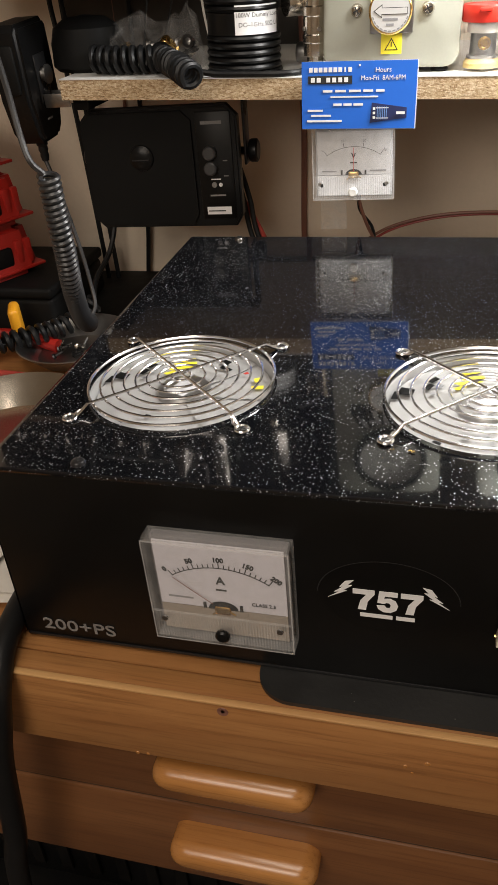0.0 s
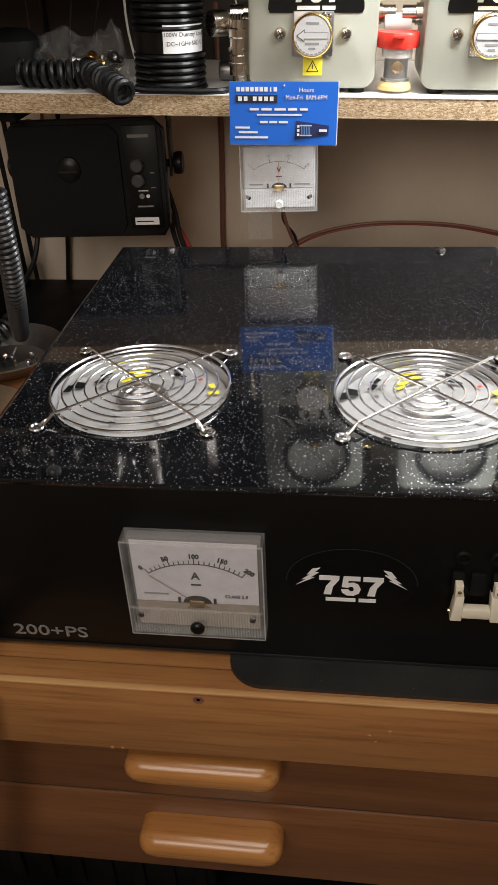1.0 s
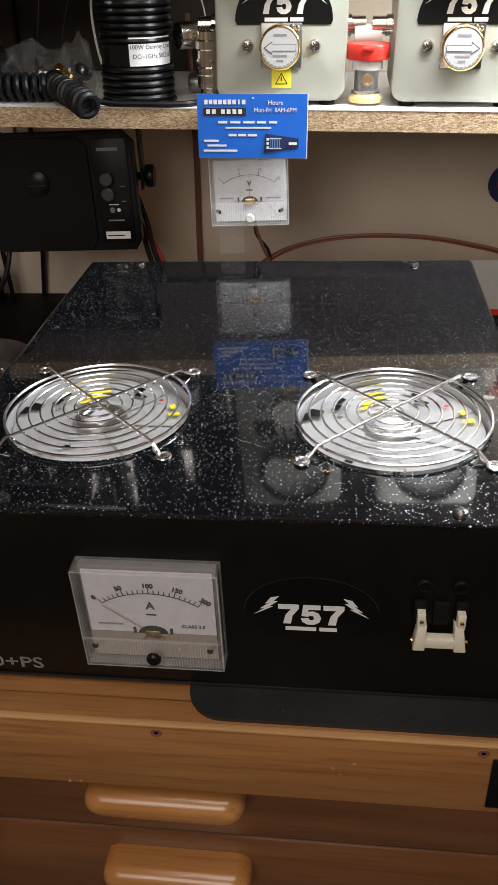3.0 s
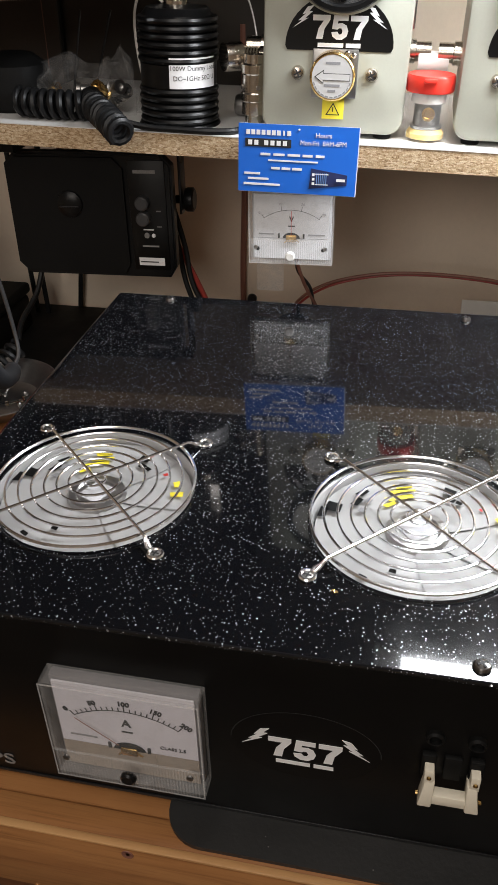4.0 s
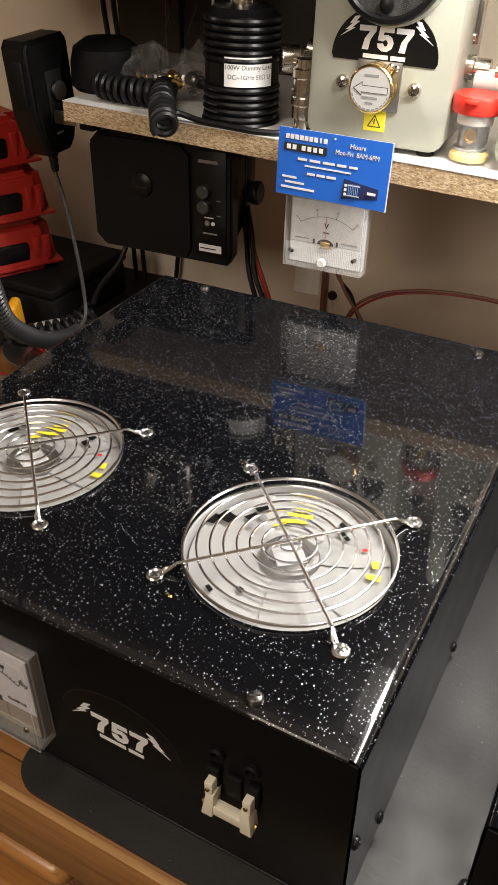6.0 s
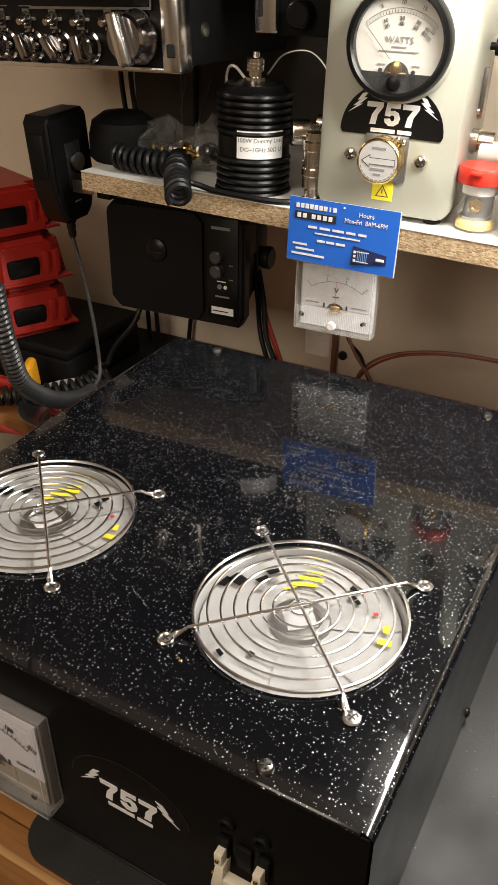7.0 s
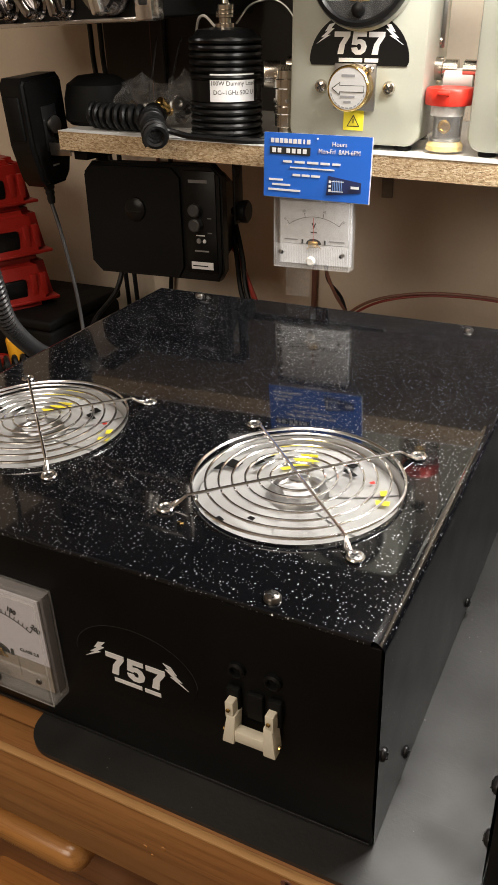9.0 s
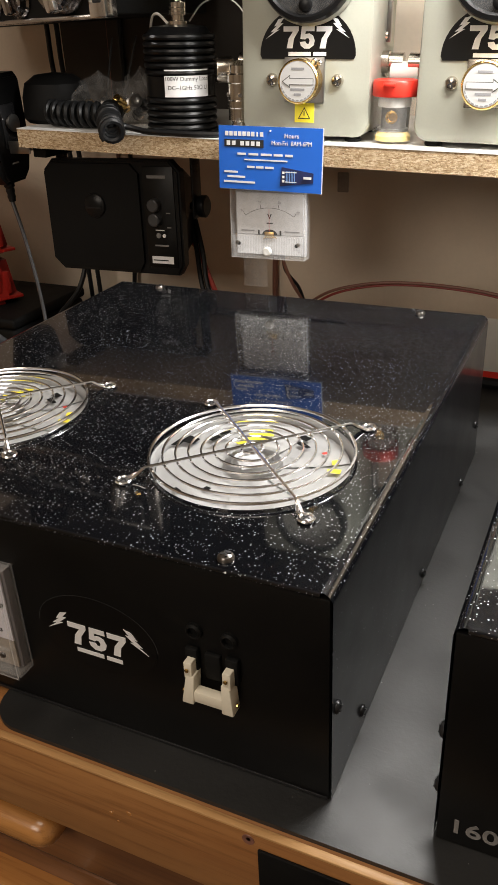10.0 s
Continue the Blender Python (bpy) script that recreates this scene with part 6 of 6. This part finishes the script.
cord("meter_lead", "twisted dark lead hanging from the volt meter", [(-0.115, 0.335, 1.10), (-0.119, 0.341, 1.07), (-0.108, 0.351, 1.048), (-0.104, 0.367, 1.017), (-0.091, 0.387, 0.98), (-0.086, 0.402, 0.934)], 0.0016, "rubber")
for dx in (0.0, 0.007):
    cord("speaker_lead", "black cable dropping behind the power supply from the speaker", [(-0.262 + dx * 0.5, 0.42, 1.10), (-0.252 + dx, 0.41, 1.06), (-0.242 + dx, 0.40, 1.02), (-0.218 + dx * 2, 0.39, 0.97), (-0.205 + dx * 2, 0.385, 0.934)], 0.0028, "rubber")
cord("speaker_lead", "red cable dropping behind the power supply from the speaker", [(-0.29, 0.44, 1.075), (-0.262, 0.43, 1.058), (-0.24, 0.41, 1.035), (-0.214, 0.40, 0.985), (-0.19, 0.385, 0.934)], 0.003, "redwire")
cord("wall_wire", "thin black cable on the wall behind the microphone", [(-0.425, 0.53, 0.93), (-0.415, 0.53, 1.0), (-0.405, 0.53, 1.1), (-0.40, 0.53, 1.3), (-0.395, 0.53, 1.5)], 0.003, "rubber")
cord("wall_wire", "thin orange-brown cable on the wall behind the microphone", [(-0.455, 0.535, 0.99), (-0.44, 0.535, 1.06), (-0.425, 0.535, 1.14), (-0.42, 0.535, 1.3)], 0.0022, "brownwire")
for x in (-0.475, -0.461):
    cord("radio_lead", "black power lead running up behind the radio", [(x + 0.004, 0.505, 0.93), (x, 0.505, 1.1), (x - 0.003, 0.502, 1.2), (x - 0.006, 0.50, 1.25), (x, 0.49, 1.3), (x, 0.47, 1.33)], 0.003, "rubber")

# folded red-edged packet behind the supplies
pk = thing("leaflet", "white leaflet with a red lower edge leaning behind the supplies", "leaflet", at(0.15, 0.465, MAT) @ pose(0, 0, 0, -8, 0, 0))
part("sheet", block(-0.11, 0.06, -0.001, 0.001, 0.007, 0.064), "paper", pk, "white sheet", None, False)
part("stripe", block(-0.11, 0.06, -0.001, 0.001, 0.0, 0.0068), "red_lid", pk, "red stripe", None, False)
cord("grey_tube", "dark tube with a pale stripe behind the supplies", [(0.0, 0.437, MAT + 0.006), (0.08, 0.436, MAT + 0.006), (0.2, 0.43, MAT + 0.006)], 0.0058, "rubber")
# round sticker on the wall
sg = thing("wall_sticker", "round dark blue and red sticker on the wall", "sticker", at(0.157, 0.5392, 1.062))
part("disc", lathe([(0, 0), (0.0235, 0), (0.0235, 0.0006), (0, 0.0006)], 32), "navy", sg, "dark blue disc", at(0, 0, 0, 90))
part("centre", lathe([(0.013, 0.0007), (0.013, 0.001), (0, 0.001)], 28), "red", sg, "red centre", at(0, 0, 0, 90))

# work light over the bench, and assumed housings for the unseen ceiling lamps
wl = thing("work_light", "long white work light fixed under the upper shelf", "lamp", at(0.388, 0.236, 1.462))
part("housing", block(-0.40, 0.40, -0.045, 0.045, 0.001, 0.0138, 0.003), "white", wl, "white housing")
part("end_cap", block(-0.405, -0.4, -0.046, 0.046, -0.002, 0.0138, 0.001), "white", wl, "white end cap")
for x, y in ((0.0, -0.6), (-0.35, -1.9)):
    cl = thing("ceiling_light", "plain round white ceiling light, assumed and out of view", "lamp", at(x, y, 2.4), "ceiling lights")
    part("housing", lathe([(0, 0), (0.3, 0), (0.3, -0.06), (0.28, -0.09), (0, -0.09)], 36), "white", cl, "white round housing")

# things in the dark under the drawers
un = thing("equipment_case", "dark ribbed equipment case on the lower shelf", "case", at(-0.3, 0.05, 0.52))
part("body", block(-0.14, 0.14, -0.1, 0.1, 0, 0.13, 0.004), "black", un, "dark case")
for k in range(9):
    part("rib", block(-0.12 + k * 0.03, -0.108 + k * 0.03, -0.104, -0.1, 0.02, 0.11, 0.001), "black_matte", un, "raised rib")
pl = thing("power_plug", "white two-pin power plug on the lower shelf", "plug", at(-0.11, 0.03, 0.52))
part("body", block(-0.014, 0.014, -0.02, 0.02, 0, 0.03, 0.005, 3), "white", pl, "white plug body")
part("wing", block(-0.022, -0.014, -0.015, 0.015, 0.004, 0.022, 0.003), "white", pl, "plug wing")
part("lead", tube(spline([(0, 0.02, 0.012), (0.01, 0.06, 0.008), (0.06, 0.1, 0.004)], 6), 0.003, 8), "white", pl, "white lead")

# unseen upper shelf, added to darken the cover's reflection; it carries the work light and the radios
us = tagged(part("unseen_upper_shelf", block(-0.62, 0.9, 0.188, 0.538, 1.476, 1.496, 0.002), "shelf_gap_wood"), "unseen dark upper shelf added above the radios", "shelf")
# small fixings and thin wires
tagged(part("wall_screw", lathe([(0.006, 0), (0.0055, 0.003), (0, 0.004)], 16), "darksteel", None, "", at(-0.203, 0.5398, 0.952, 90)), "small dark screw in the wall", "screw")
cord("thin_wire", "thin grey wire arching behind the dummy load", [(-0.222, 0.372, 1.285), (-0.212, 0.385, 1.300), (-0.19, 0.392, 1.302), (-0.172, 0.392, 1.285), (-0.163, 0.388, 1.255), (-0.160, 0.375, 1.225), (-0.165, 0.37, 1.1925)], 0.0009, "steel")
cord("thin_wire", "thin pale wire looped over the dummy load", [(-0.232, 0.35, 1.2835), (-0.243, 0.352, 1.292), (-0.256, 0.362, 1.288), (-0.266, 0.375, 1.268), (-0.268, 0.385, 1.235), (-0.262, 0.39, 1.1955)], 0.0012, "paper")
for x, dx in ((-0.332, 0.012), (-0.312, 0.02)):
    cord("cable_tie", "thin black wire end sticking up from the bag", [(x, 0.38, 1.205), (x + dx * 0.4, 0.385, 1.235), (x + dx, 0.39, 1.275)], 0.0011, "rubber")
scrap = tube(spline([(-0.003, 0.0, 0.0012), (-0.001, 0.002, 0.0016), (0.0008, -0.0012, 0.0012), (0.0022, 0.0008, 0.0018), (0.003, -0.001, 0.001)], 4), 0.0007, 5)
tagged(part("brass_scrap", scrap, "brass", None, "", at(-0.039, -0.062, BT + 0.0001) @ Matrix.Scale(0.55, 4)), "tiny curled brass scrap lying on the glossy black cover", "scrap")
tagged(part("wall_plate", block(-0.0065, 0.0065, -0.003, 0.0, -0.011, 0.011, 0.001), "dial_low", None, "", at(-0.126, 0.5398, 1.116)), "small brownish plate on the wall under the shelf", "plate")
